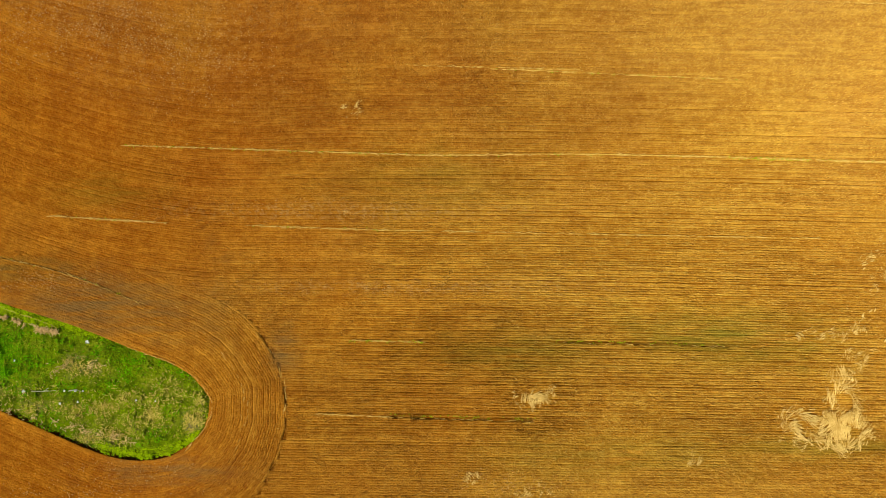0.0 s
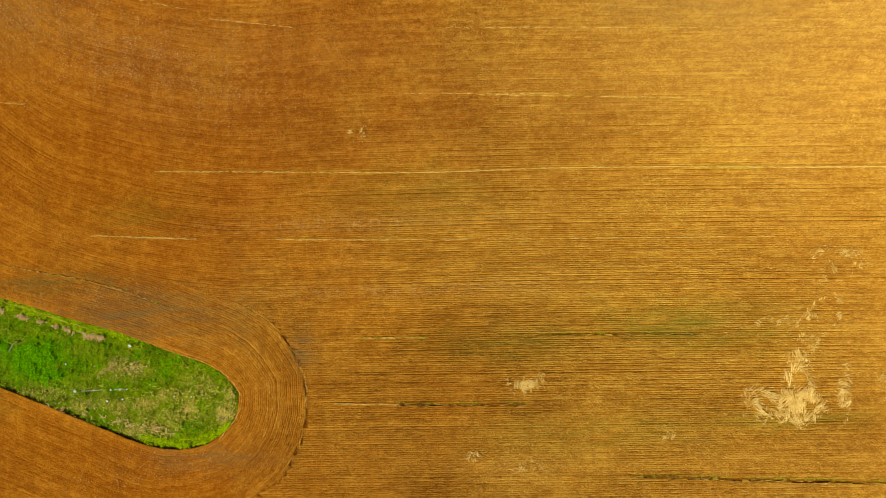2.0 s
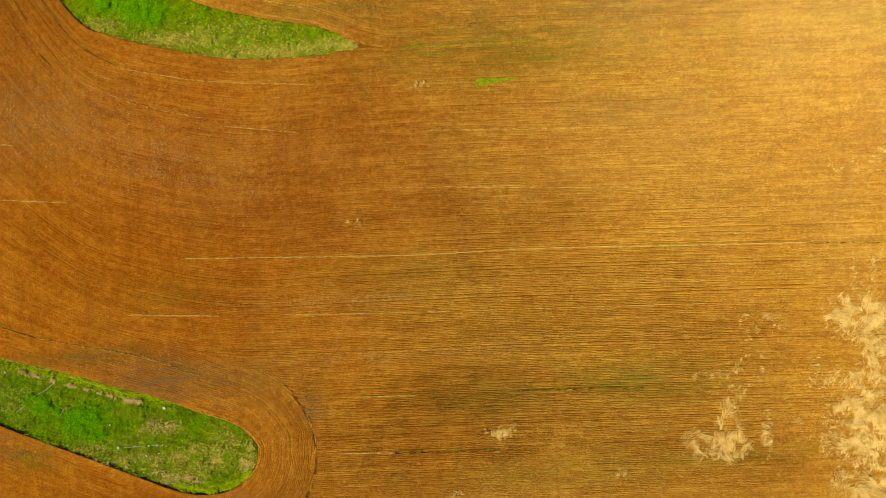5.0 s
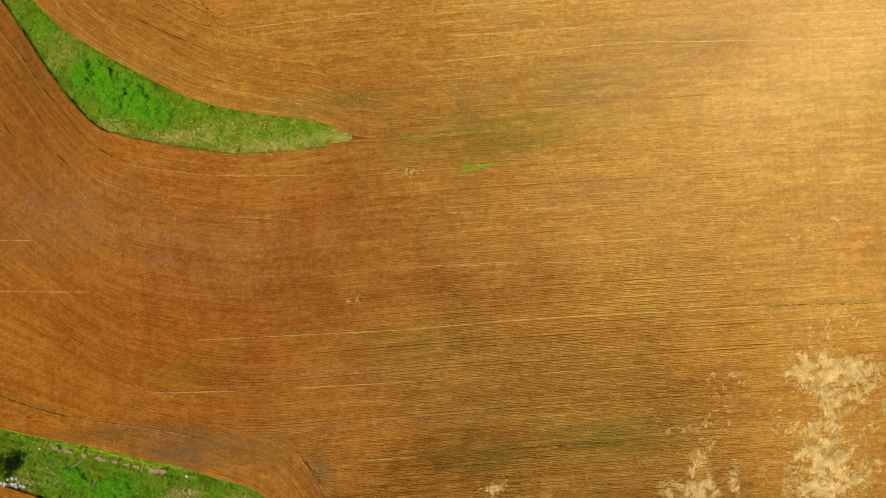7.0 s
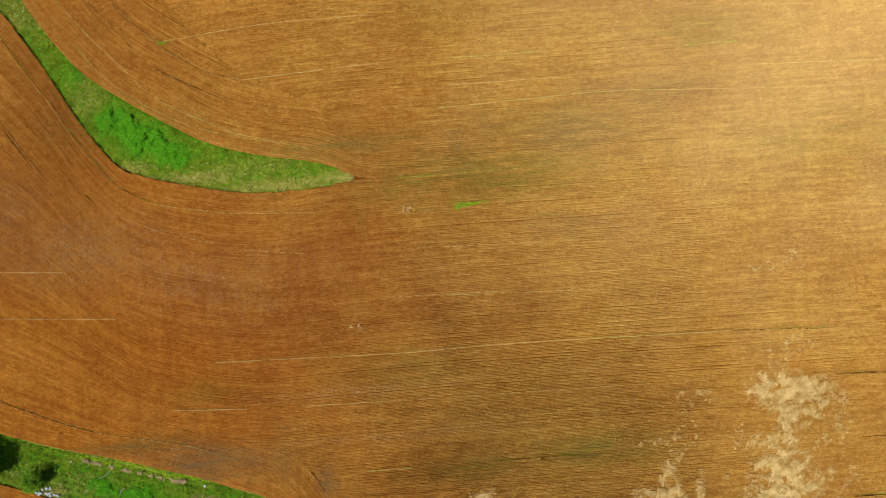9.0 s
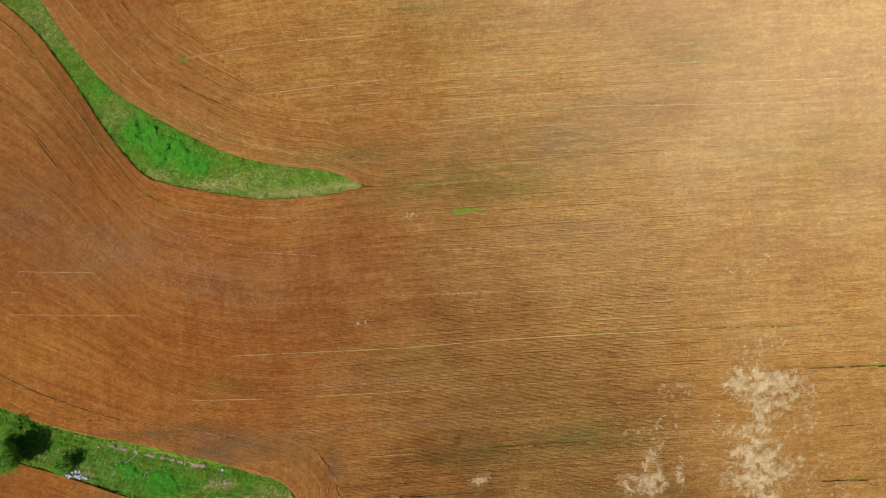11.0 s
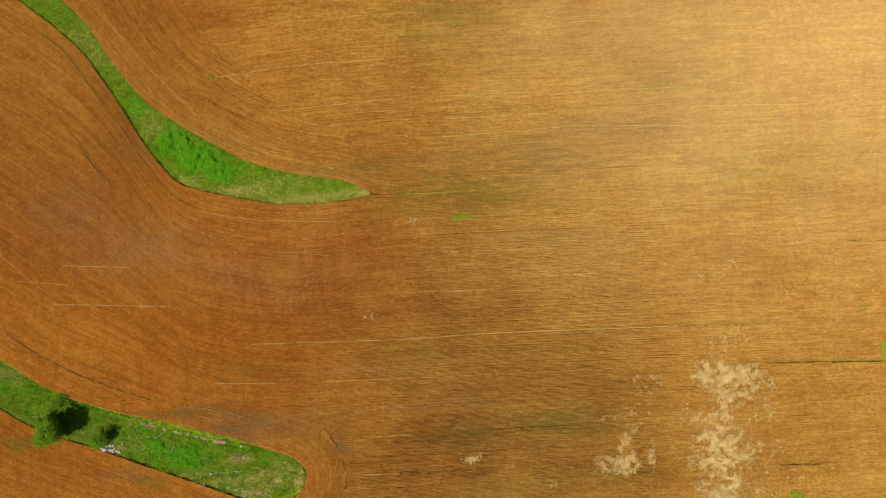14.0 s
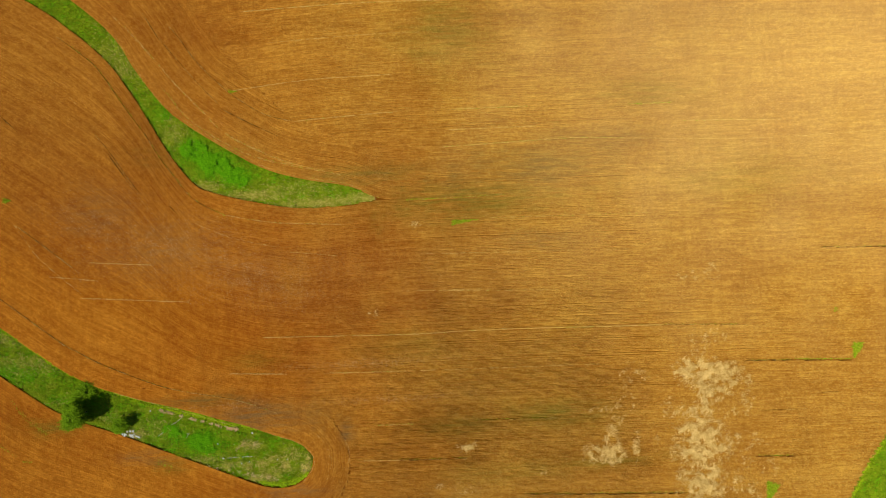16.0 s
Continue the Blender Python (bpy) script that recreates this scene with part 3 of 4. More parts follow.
def own_north(x, y):
    return (y > along(C_HIGH, x) - 0.12) & (~near_b(x, y) | (np.hypot(x + 3.9, y - 26.2) < 1.6)) & free_of_grass(x, y)


# the rows between the two strips glide from the bend of one to the bend of the other
xs = np.linspace(-80, 78, 420)
ya, yb = along(C_LOW, xs), along(C_HIGH, xs)
for k in range(213):
    v = (k + 0.5) / 213
    add_row(np.stack([xs, ya + (yb - ya) * v], 1), own_main, k, (yb - ya) / 213)
for k in range(120):
    add_row(np.stack([xs, -4.9 - SPACING * (k + 0.5) - 0.017 * xs], 1), own_south, 1000 + k)
for k in range(245):
    add_row(np.stack([xs, 21.3 + SPACING * (k + 0.5) - 0.0025 * np.minimum(xs, 0) ** 2], 1), own_north, 2000 + k)


def offset(line, d):
    t = np.gradient(line, axis=0)
    t /= np.hypot(t[:, 0], t[:, 1])[:, None] + 1e-9
    return line + d * np.stack([-t[:, 1], t[:, 0]], 1)


for k in range(118):
    add_row(offset(STRIP_A, SPACING * (k + 1)), own_ring, 3000 + k)
for k in range(76):
    add_row(offset(B_LONG, -SPACING * (k + 1)), own_bend, 4000 + k)
rows_v, rows_f, rows_s, rows_t = np.vstack(rows_v), np.vstack(rows_f), np.vstack(rows_s), np.vstack(rows_t)
rows_f = rows_f[~gap_mask(*rows_v[rows_f].mean(1)[:, :2].T)]
wheat = mesh_from("wheat_rows", rows_v, rows_f, WHEAT, crop_tint(rows_v[:, 0], rows_v[:, 1]), rows_s)
tagged(new("wheat_rows", wheat), "ripe golden-brown wheat standing in close drilled rows", "wheat crop", kind="stuff")


# ---- blades: bent strips, many to a mesh ----
def blade_arrays(x, y, z, length, width, heading, pitch, droop):
    """Bent blades of two quads each; all arguments are arrays of one length."""
    n = len(x)
    hx, hy = np.cos(heading), np.sin(heading)
    v = np.empty((n, 6, 3))
    for k, (u, w) in enumerate(((0.0, 1.0), (0.55, 0.9), (1.0, 0.18))):
        out = length * u * np.cos(pitch)
        up = z + length * (u * np.sin(pitch) - droop * u * u)
        for side in (0, 1):
            s = (side - 0.5) * width * w
            v[:, 2 * k + side] = np.stack([x + hx * out - hy * s, y + hy * out + hx * s, np.maximum(up, 0.01)], 1)
    a = np.arange(n)[:, None] * 6
    f = np.stack([a + (0, 1, 3, 2), a + (2, 3, 5, 4)], 1).reshape(-1, 4)
    return v.reshape(-1, 3), f


def blades(name, rnd, x, y, z, length, width, heading, pitch, droop, material):
    n = len(x)
    spread = lambda v: rnd.uniform(*v, n) if isinstance(v, tuple) else np.broadcast_to(v, (n,))
    v, f = blade_arrays(x, y, spread(z), spread(length), spread(width), spread(heading), spread(pitch), spread(droop), )
    return mesh_from(name, v, f, material)


def stuff(name, mesh, label, category):
    return tagged(new(name, mesh), label, category, kind="stuff")


# ---- lodged wheat: x, y, half-sizes, straws for each square metre ----
LODGED = [
    [(32.6, 0.4, 2.2, 1.3, 230), (35.1, 0.0, 2.1, 1.15, 200), (37.7, -0.5, 1.3, 1.0, 70), (32.8, -1.4, 0.6, 0.6, 110), (33.7, -2.6, 1.1, 1.0, 190), (36.1, -2.0, 1.1, 0.9, 80), (36.2, -4.8, 0.95, 0.85, 55), (32.2, -4.5, 1.9, 0.95, 95), (32.6, -6.4, 2.3, 1.2, 170), (32.6, -8.6, 2.5, 1.7, 220), (32.6, -12.6, 2.1, 1.9, 230), (32.8, -16.2, 2.2, 1.6, 200)],
    [(38.4, -3.2, 0.86, 1.7, 45)], [(29.2, -3.7, 1.2, 1.1, 45)], [(36.3, -7.6, 1.1, 1.3, 45)], [(36.7, -12.8, 1.1, 1.4, 60)], [(39.3, -7.8, 1.3, 1.0, 22)], [(38.2, -10.3, 1.3, 1.3, 26)], [(40.9, -11.3, 0.9, 0.95, 45)], [(38.9, -14.3, 1.0, 1.2, 55)],
    [(22.2, -8.7, 1.2, 0.9, 240), (22.1, -6.9, 0.8, 1.1, 120), (19.6, -8.4, 0.9, 0.8, 110), (21.0, -8.8, 1.7, 1.0, 45)],
    [(24.9, -8.0, 0.35, 1.1, 120), (25.0, -6.4, 0.4, 0.6, 50)], [(25.2, 0.4, 1.9, 1.3, 26)], [(21.4, -3.3, 2.2, 0.35, 50), (22.9, -3.8, 1.0, 1.7, 36)], [(24.9, -3.2, 0.3, 1.6, 40)],
    [(33.5, 11.7, 2.4, 0.6, 34), (35.2, 12.4, 0.9, 0.7, 40)], [(34.3, 4.3, 2.2, 1.0, 36), (32.8, 2.9, 1.4, 0.5, 24)],
    [(5.2, -7.0, 0.85, 0.55, 130)], [(-5.0, 9.2, 0.5, 0.65, 36)], [(0.6, 19.3, 0.8, 0.35, 70)], [(13.8, -10.4, 0.35, 0.35, 90)], [(1.8, -11.2, 0.4, 0.3, 60)], [(5.0, -11.9, 1.6, 0.6, 16)], [(29.5, -8.9, 0.8, 1.5, 34)], [(27.4, -7.6, 0.3, 0.8, 34)],
]


def beaten(x, y):
    """Inside a dense patch of lodged wheat no ear stands."""
    hit = np.zeros(len(x), bool)
    for blobs in LODGED:
        for bx, by, hx, hy, dense in blobs:
            if dense > 90:
                hit |= np.hypot((x - bx) / hx, (y - by) / hy) + 0.25 * ripple(x, y, 1.0, 77) < 0.85
    return hit


# ---- ears that stand out of the canopy ----
def ear_arrays(x, y, z, length, width, heading, pitch):
    """Upright ears: one slender triangle each."""
    n = len(x)
    hx, hy = np.cos(heading), np.sin(heading)
    v = np.empty((n, 3, 3))
    for k, (u, side) in enumerate(((0, -0.5), (0, 0.5), (1, 0.0))):
        out, s = length * u * np.cos(pitch), side * width
        v[:, k] = np.stack([x + hx * out - hy * s, y + hy * out + hx * s, z + length * u * np.sin(pitch)], 1)
    return v.reshape(-1, 3), np.arange(3 * n).reshape(-1, 3)


def wheat_ears(bounds, density, size, seed, label):
    r = np.random.RandomState(seed)
    x0, x1, y0, y1 = bounds
    n = int((x1 - x0) * (y1 - y0) * density)
    crest = rows_v[1::3]
    inside = (crest[:, 0] > x0) & (crest[:, 0] < x1) & (crest[:, 1] > y0) & (crest[:, 1] < y1) & crest_grows
    if seed > 31:
        a0, a1, b0, b1 = NEAR
        inside &= ~((crest[:, 0] > a0) & (crest[:, 0] < a1) & (crest[:, 1] > b0) & (crest[:, 1] < b1))
        n -= int((a1 - a0) * (b1 - b0) * density)
    pool = np.where(inside)[0]
    pick = pool[r.randint(0, len(pool), n)]
    p = crest[pick]
    # thick and thin stands: where they are thin, the drilled lines show
    pick = pick[r.random_sample(n) < (1 - 0.25 * thin_stand(p[:, 0], p[:, 1])) * (1 - 0.25 * rusty(p[:, 0], p[:, 1])) * (0.76 + 0.25 * ripple(p[:, 0] * 0.6, p[:, 1] * 1.5, 9, 33) + 0.2 * ripple(p[:, 0], p[:, 1] * 2, 2.5, 34))]
    p = crest[pick]
    pick = pick[~gap_mask(p[:, 0], p[:, 1], 0.17) & ~beaten(p[:, 0], p[:, 1])]
    p, (tx, ty), flow = crest[pick], rows_t[pick].T, rows_s[1::3][pick]
    n = len(p)
    clear, thin = np.clip(1 - flow[:, 2], 0, 1.4), thin_stand(p[:, 0], p[:, 1])
    slide, side = r.uniform(-0.15, 0.15, n), r.normal(0, 1, n) * (0.018 + 0.07 * (1 - clear).clip(0))
    x, y = p[:, 0] + tx * slide - ty * side, p[:, 1] + ty * slide + tx * side
    pitch = 0.7 + 0.45 * clear.clip(0, 1) + r.random_sample(n) * (0.8 - 0.45 * clear.clip(0, 1))
    size = size * (1 - 0.4 * thin)
    v, f = ear_arrays(x, y, p[:, 2] - r.uniform(0.03, 0.08, n), r.uniform(0.12, 0.24, n) * size, r.uniform(0.02, 0.036, n) * size, r.uniform(0, 6.28, n), pitch)
    t = crop_tint(v[::3, 0], v[::3, 1])
    stuff("wheat_ears", mesh_from("wheat_ears", v, f, EAR, np.repeat(t, 3, 0), np.repeat(flow, 3, 0)), label, "wheat crop")


used = np.zeros(len(rows_v), bool)
used[rows_f.ravel()] = True
crest_grows = used[1::3]
NEAR = (-26.0, 27.0, -14.0, 16.5)
wheat_ears(NEAR, 380, 1.0, 31, "ripe wheat ears standing above the drilled rows")
wheat_ears((-54.0, 58.0, -16.0, 50.0), 185, 1.15, 32, "ripe wheat ears over the wide field")


# ---- pale straw, weeds along the marks ----
def mark_line(line, half, straw, weeds, bare, seed):
    r = np.random.RandomState(seed)
    far = np.r_[0, np.cumsum(np.hypot(*np.diff(line, axis=0).T))]

    def scatter(count):
        at = r.uniform(0, far[-1], count)
        at = at[ripple(at, at * 0 + seed, 2.2, seed) + ripple(at, at * 0, 0.7, seed + 1) * 0.6 > -0.95 + 0.3 * r.random_sample(len(at))]
        px, py = np.interp(at, far, line[:, 0]), np.interp(at, far, line[:, 1])
        tx, ty = np.interp(at + 0.3, far, line[:, 0]) - px, np.interp(at + 0.3, far, line[:, 1]) - py
        turn = np.where(np.hypot(tx, ty) > 0.01, np.arctan2(ty, tx), 0)
        side = r.normal(0, half * 0.15, len(at))
        return px - np.sin(turn) * side, py + np.cos(turn) * side, turn

    if straw:
        x, y, turn = scatter(int((1.9 if line[0, 1] > 26 and line[0, 0] > 0 else 0.95) * straw * far[-1]))
        heading = turn + r.normal(0, 0.13, len(x)) + np.pi * (r.random_sample(len(x)) < 0.5)
        stuff("bent_straw", blades("bent_straw", r, x, y, (0.43, 0.49), (0.15, 0.4), (0.012, 0.024), heading, (-0.05, 0.1), (0.0, 0.08), LINE_STRAW),
              "thin pale line of bent straw along the drilled wheat", "straw")
    if weeds:
        x, y, turn = scatter(int(weeds * far[-1] * 1.0))
        x, y = x - np.sin(turn) * bare * 0.75, y + np.cos(turn) * bare * 0.75
        stuff("weed_line", blades("weed_line", r, x, y, (0.36, 0.46), (0.06, 0.16), (0.03, 0.06), (0.0, 6.28), (0.0, 0.5), (0.0, 0.3), WEED),
              "thin line of low green weeds between two drill passes", "weeds")


def bare_furrow(line, half, seed, deep):
    """A strip of bare dark soil where no row grows, with crumbled edges; a narrow one is only trodden into the stand."""
    r = np.random.RandomState(seed)
    line = evenly(line, 0.15)
    t = np.gradient(line, axis=0)
    t /= np.hypot(t[:, 0], t[:, 1])[:, None]
    side = np.stack([-t[:, 1], t[:, 0]], 1)
    n = len(line)
    fade = np.clip(np.minimum(np.arange(n), np.arange(n)[::-1]) / 8, 0.05, 1)
    rough = half * fade * (0.7 + 0.35 * ripple(line[:, 0], line[:, 1], 1.5, 6).clip(-0.8, 0.8))
    v = np.empty((n, 3, 3))
    for c, (w, z) in enumerate(((-1, 0.245), (0, 0.235), (1, 0.245)) if deep else ((-1, 0.385), (0, 0.395), (1, 0.385))):
        v[:, c, :2] = line + side * (w * rough * r.uniform(0.75, 1.25, n))[:, None]
        v[:, c, 2] = z
    a = np.arange(n - 1)[:, None] * 3
    f = np.vstack([a + (0, 3, 4, 1), a + (1, 4, 5, 2)])
    stuff("bare_furrow", mesh_from("bare_furrow", v.reshape(-1, 3), f, DARK_SOIL), "dark bare furrow left between two drill passes", "furrow")


for k, (line, (_, half, straw, weeds, bare)) in enumerate(zip(MARK_LINES, MARKS)):
    mark_line(line, half, straw, weeds, bare, 500 + 7 * k)
    if bare:
        deep = bare > 0.07 and line[0, 0] > -15
        bare_furrow(line, bare * 0.62 + (0.06 if deep else 0.015), 700 + k, deep)

# ---- lodged wheat ----
def lodged_patch(blobs, seed):
    """Straw beaten flat in swirls: tufts that lie one way, thinning to single straws at the rim."""
    r = np.random.RandomState(seed)
    x, y, lone = [], [], []
    for bx, by, hx, hy, dense in blobs:
        n = int((2.6 if dense > 90 else 4.2) * dense * hx * hy * 4)
        px, py = bx + r.uniform(-1.35, 1.35, n) * hx, by + r.uniform(-1.35, 1.35, n) * hy
        if dense <= 75:
            home = r.randint(0, max(1, n // 8), n)
            px, py = px[home] + r.normal(0, 0.11, n), py[home] + r.normal(0, 0.11, n)
        edge = np.hypot((px - bx) / hx, (py - by) / hy) + 0.38 * ripple(px, py, 1.7, seed) + 0.28 * ripple(px, py, 0.6, seed + 1)
        gaps = ripple(px, py, 1.9, seed + 5) + 0.6 * ripple(px, py, 0.7, seed + 6)
        keep = (edge < 0.9 + 0.14 * r.normal(0, 1, n)) & (gaps > (-0.34 if dense > 180 else -0.15 if dense > 90 else 0.0))
        x.append(px[keep]), y.append(py[keep]), lone.append(np.full(keep.sum(), dense <= 75))
        if dense > 90:
            m = n // 14
            home = r.randint(0, max(1, m // 6), m)
            turn, far = r.uniform(0, 6.28, m)[home], r.uniform(0.8, 1.6, m)[home]
            x.append(bx + hx * far * np.cos(turn) + r.normal(0, 0.12, m)), y.append(by + hy * far * np.sin(turn) + r.normal(0, 0.12, m)), lone.append(np.full(m, True))
    x, y, lone = np.concatenate(x), np.concatenate(y), np.concatenate(lone)
    n = len(x)
    heading = 1.8 * ripple(x, y, 4.0, seed + 2) + 1.1 * ripple(x, y, 1.3, seed + 3) + 0.9 + r.normal(0, 0.2, n)
    z = 0.42 + 0.10 * ripple(x, y, 1.1, seed + 4) + r.uniform(0, 0.05, n) + np.where(lone, 0.05, 0.0)
    length = np.where(lone, r.uniform(0.10, 0.26, n), r.uniform(0.28, 0.62, n))
    mesh = blades("lodged_wheat", r, x, y, z, length, (0.02, 0.04), heading, (-0.03, 0.16), (0.0, 0.16), STRAW)
    wide = "wide" if len(blobs) > 5 else "small" if len(blobs) == 1 else "broken"
    stuff("lodged_wheat", mesh, f"{wide} patch of wheat beaten flat and bleached pale", "lodged wheat")


for k, blobs in enumerate(LODGED):
    lodged_patch(blobs, 900 + 11 * k)

# ---- pale chaff and single bleached ears scattered over the thin stand ----
def chaff(blobs, seed):
    """Small pale bits in loose clumps: x, y, half-sizes, count."""
    r = np.random.RandomState(seed)
    x, y = [], []
    for bx, by, hx, hy, count in blobs:
        px, py = bx + r.normal(0, 0.6, count) * hx, by + r.normal(0, 0.6, count) * hy
        keep = ripple(px, py, 2.6, seed) + 0.8 * r.normal(0, 1, count) > 0.2
        x.append(px[keep]), y.append(py[keep])
    x, y = np.concatenate(x), np.concatenate(y)
    mesh = blades("chaff", r, x, y, (0.40, 0.46), (0.05, 0.12), (0.015, 0.035), (0.0, 6.28), (0.0, 0.6), (0.0, 0.2), CHAFF)
    stuff("chaff", mesh, "pale bleached ears and chaff scattered over the thin wheat", "chaff")


chaff([(-18, 14.5, 4.5, 2.5, 2600), (-13, 12, 3.5, 2.5, 1300), (-27, 18, 7, 3.0, 6000), (-36, 21, 6, 4, 4000), (-24, 13.5, 5, 2, 1200)], 301)
chaff([(-22.5, -0.6, 4, 0.7, 700), (-17, -10.9, 4, 0.5, 420), (-20, -12, 5, 1.0, 400), (4, -11.8, 3, 0.8, 500), (-6, 3.6, 8, 0.4, 600), (0, -0.8, 8, 0.4, 600)], 302)

# ---- grass strips ----
# x, y, half-sizes, lush, dry litter, yellow
GRASS_BLOTS = [
    (-25.4, -4.5, 2.0, 1.2, 0.9, 0, 0), (-28, -3.7, 1.6, 1.0, 0.5, 0, 0), (-46.5, 4.5, 4, 1.2, 0.5, 0, 0), (-42, 0.8, 3, 0.7, 0.5, 0, 0.2), (-24.8, -5.5, 1.0, 0.7, 0.5, 0, 0),
    (-15.96, -7.8, 0.45, 0.55, 0, 0, 1.3), (-18.7, -7.4, 0.9, 0.4, 0, 0, 1.0), (-20.3, -7.65, 0.6, 0.4, 0, 0.2, 0.9), (-18.0, -9.0, 0.9, 0.45, 0, 0.8, 0.3), (-19.4, -9.1, 0.7, 0.35, 0, 1.0, 0), (-13.74, -8.2, 0.45, 0.7, 0, 1.1, 0), (-13.3, -7.2, 0.4, 0.6, 0, 0.7, 0.3),
    (-20.3, -5.1, 0.7, 0.5, 0, 0.8, 0.2), (-19.3, -5.3, 0.6, 0.5, 0, 0.5, 0.2), (-22.3, -7.4, 1.6, 0.4, 0, 0.5, 0.4), (-17.0, -7.0, 1.6, 0.5, 0, 0, 0.5), (-15.0, -6.6, 1.2, 0.8, 0, 0.1, 0.45), (-17.2, -8.3, 2.4, 0.5, 0, 0.25, 0.45), (-25.5, -6.6, 2.5, 0.5, 0, 0.35, 0.3),
    (-24.8, 29.2, 1.7, 1.3, 1, 0, 0), (-22.5, 27.6, 1.9, 1.4, 1, 0, 0), (-20.2, 26.0, 1.7, 1.1, 0.9, 0, 0), (-24.0, 24.9, 1.8, 0.5, 0, 0, 0.7), (-18.2, 23.7, 4, 0.6, 0, 0.1, 0.7), (-11, 22.5, 5, 0.6, 0, 0.1, 0.8),
    (-5, 22.8, 2.5, 0.6, 0.2, 0.1, 0.9), (-28.2, 33.5, 1.2, 1, 0.5, 0, 0), (-36, -1.6, 2, 1, 0.2, 0.2, 0.2), (-33, -3.2, 1.4, 0.5, 0, 0.9, 0), (-47, 8.5, 3, 0.8, 0, 0.3, 0.2), (56, -11, 2, 6, 0.12, 0, 0),
    (-33, 40, 2.5, 3, 0, 0.1, 0.3), (-13.5, 24.2, 5, 0.9, 0.1, 0, 0.25), (-27, 31.5, 1.4, 1.6, 0, 0.1, 0.3), (-44, 5.5, 5, 1.0, 0.1, 0.2, 0.3), (-30.5, -2.6, 2.5, 1.4, 0.25, 0.1, 0.15),
]


def grass_tint(x, y):
    out = np.zeros((3, len(x)))
    wob = 1 + 0.35 * ripple(x, y, 2.5, 13) + 0.3 * ripple(x, y, 0.8, 14)
    for bx, by, hx, hy, *amount in GRASS_BLOTS:
        w = np.exp(-(((x - bx) / hx) ** 2 + ((y - by) / hy) ** 2) * wob.clip(0.3))
        for k in range(3):
            out[k] = np.maximum(out[k], amount[k] * w)
    return out.T


def grass_height(x, y, d):
    return 0.05 + np.maximum(0.13 + 0.09 * ripple(x, y, 1.5, 21) + 0.10 * ripple(x, y, 0.6, 22), 0) * np.clip(d / 0.3, 0, 1)


def lime_edge(x, y, d):
    """The short fresh grass along the lower strip: a band on its northern edge and the rim of its tip."""
    wide = 0.75 * np.clip((-18.5 - x) / 4, 0, 1) * np.clip((x + 36) / 5, 0.25, 1) * (1 + 0.3 * ripple(x, y, 2.0, 45))
    north = (d > -wide) & (x < -18) & (y > -4.4 - 0.33 * (x + 18)) & (y < 12)
    rim = (d > -0.5 * (1 + 0.3 * ripple(x, y, 1.0, 46))) & (y < -8.7) & (x > -19)
    return north | rim


def grass_strip(ring, bounds, seed, per_metre, label):
    """A strip of rank grass: an uneven sward and the blades that stand on it."""
    cut = lambda x, y: signed(x, y, ring)
    mesh = sheet("grass_sward", bounds, 0.25, cut, False, lambda x, y, d: np.maximum(grass_height(x, y, d), 0.03), GRASS, grass_tint)
    stuff("grass_sward", mesh, label, "grass")
    r = np.random.RandomState(seed)
    x0, x1, y0, y1 = bounds
    n = int((x1 - x0) * (y1 - y0) * per_metre)
    x, y = r.uniform(x0, x1, n), r.uniform(y0, y1, n)
    ok = lookup(to_grass, x, y) < 0.3
    x, y = x[ok], y[ok]
    d = signed(x, y, ring[::2])[0]
    inside = d < 0.02
    x, y, d = x[inside], y[inside], d[inside]
    t = grass_tint(x, y)
    tall = 1 + 0.6 * ripple(x, y, 1.3, seed) + 0.6 * ripple(x, y, 0.5, seed + 1)
    pick = r.random_sample(len(x))
    dry = pick < np.maximum(t[:, 1], t[:, 2]) * 0.9
    lime = lime_edge(x, y, d) & (pick < 0.93)
    dry &= ~lime
    lush = ~dry & ~lime & (pick < 0.1 + t[:, 0] + 0.3 * (ripple(x, y, 1.9, seed + 3) > 0.35))
    for name, chosen, size, wide, mat, what in (("lime_grass", lime, 0.09, (0.03, 0.05), LIME, "short fresh lime-green grass along the strip's edge"),
                                                ("grass_blades", ~dry & ~lush & ~lime, 0.15, (0.022, 0.045), BLADES, "rank green grass blades on the unploughed strip"),
                                                ("lush_weeds", lush, 0.17, (0.03, 0.06), LUSH, "bright green broad-leaved weeds in the grass strip"),
                                                ("dry_grass", dry, 0.18, (0.026, 0.05), DRYGRASS, "straw-yellow dead grass on the unploughed strip")):
        if chosen.sum() < 20:
            continue
        at = np.where(chosen)[0]
        at = np.repeat(at, 2) if name == "lime_grass" else at
        k = len(at)
        length = size * tall[at].clip(0.4) * r.uniform(0.6, 1.3, k)
        bx, by = x[at] + r.normal(0, 0.03, k), y[at] + r.normal(0, 0.03, k)
        mesh = blades(name, r, bx, by, grass_height(bx, by, 1.0), length, wide, (0.0, 6.28), (0.1, 0.9), (0.1, 0.5), mat)
        stuff(name, mesh, what, "grass")


grass_strip(STRIP_A, (-60, -12, -11, 20), 41, 360, "rank green grass strip with yellow and dead patches")
grass_strip(STRIP_B, (-60, -3, 21, 58), 42, 260, "green grass strip winding between two wheat fields")
grass_strip(CORNER, (46, 66, -22, 4), 43, 190, "green grass beyond the field's corner")


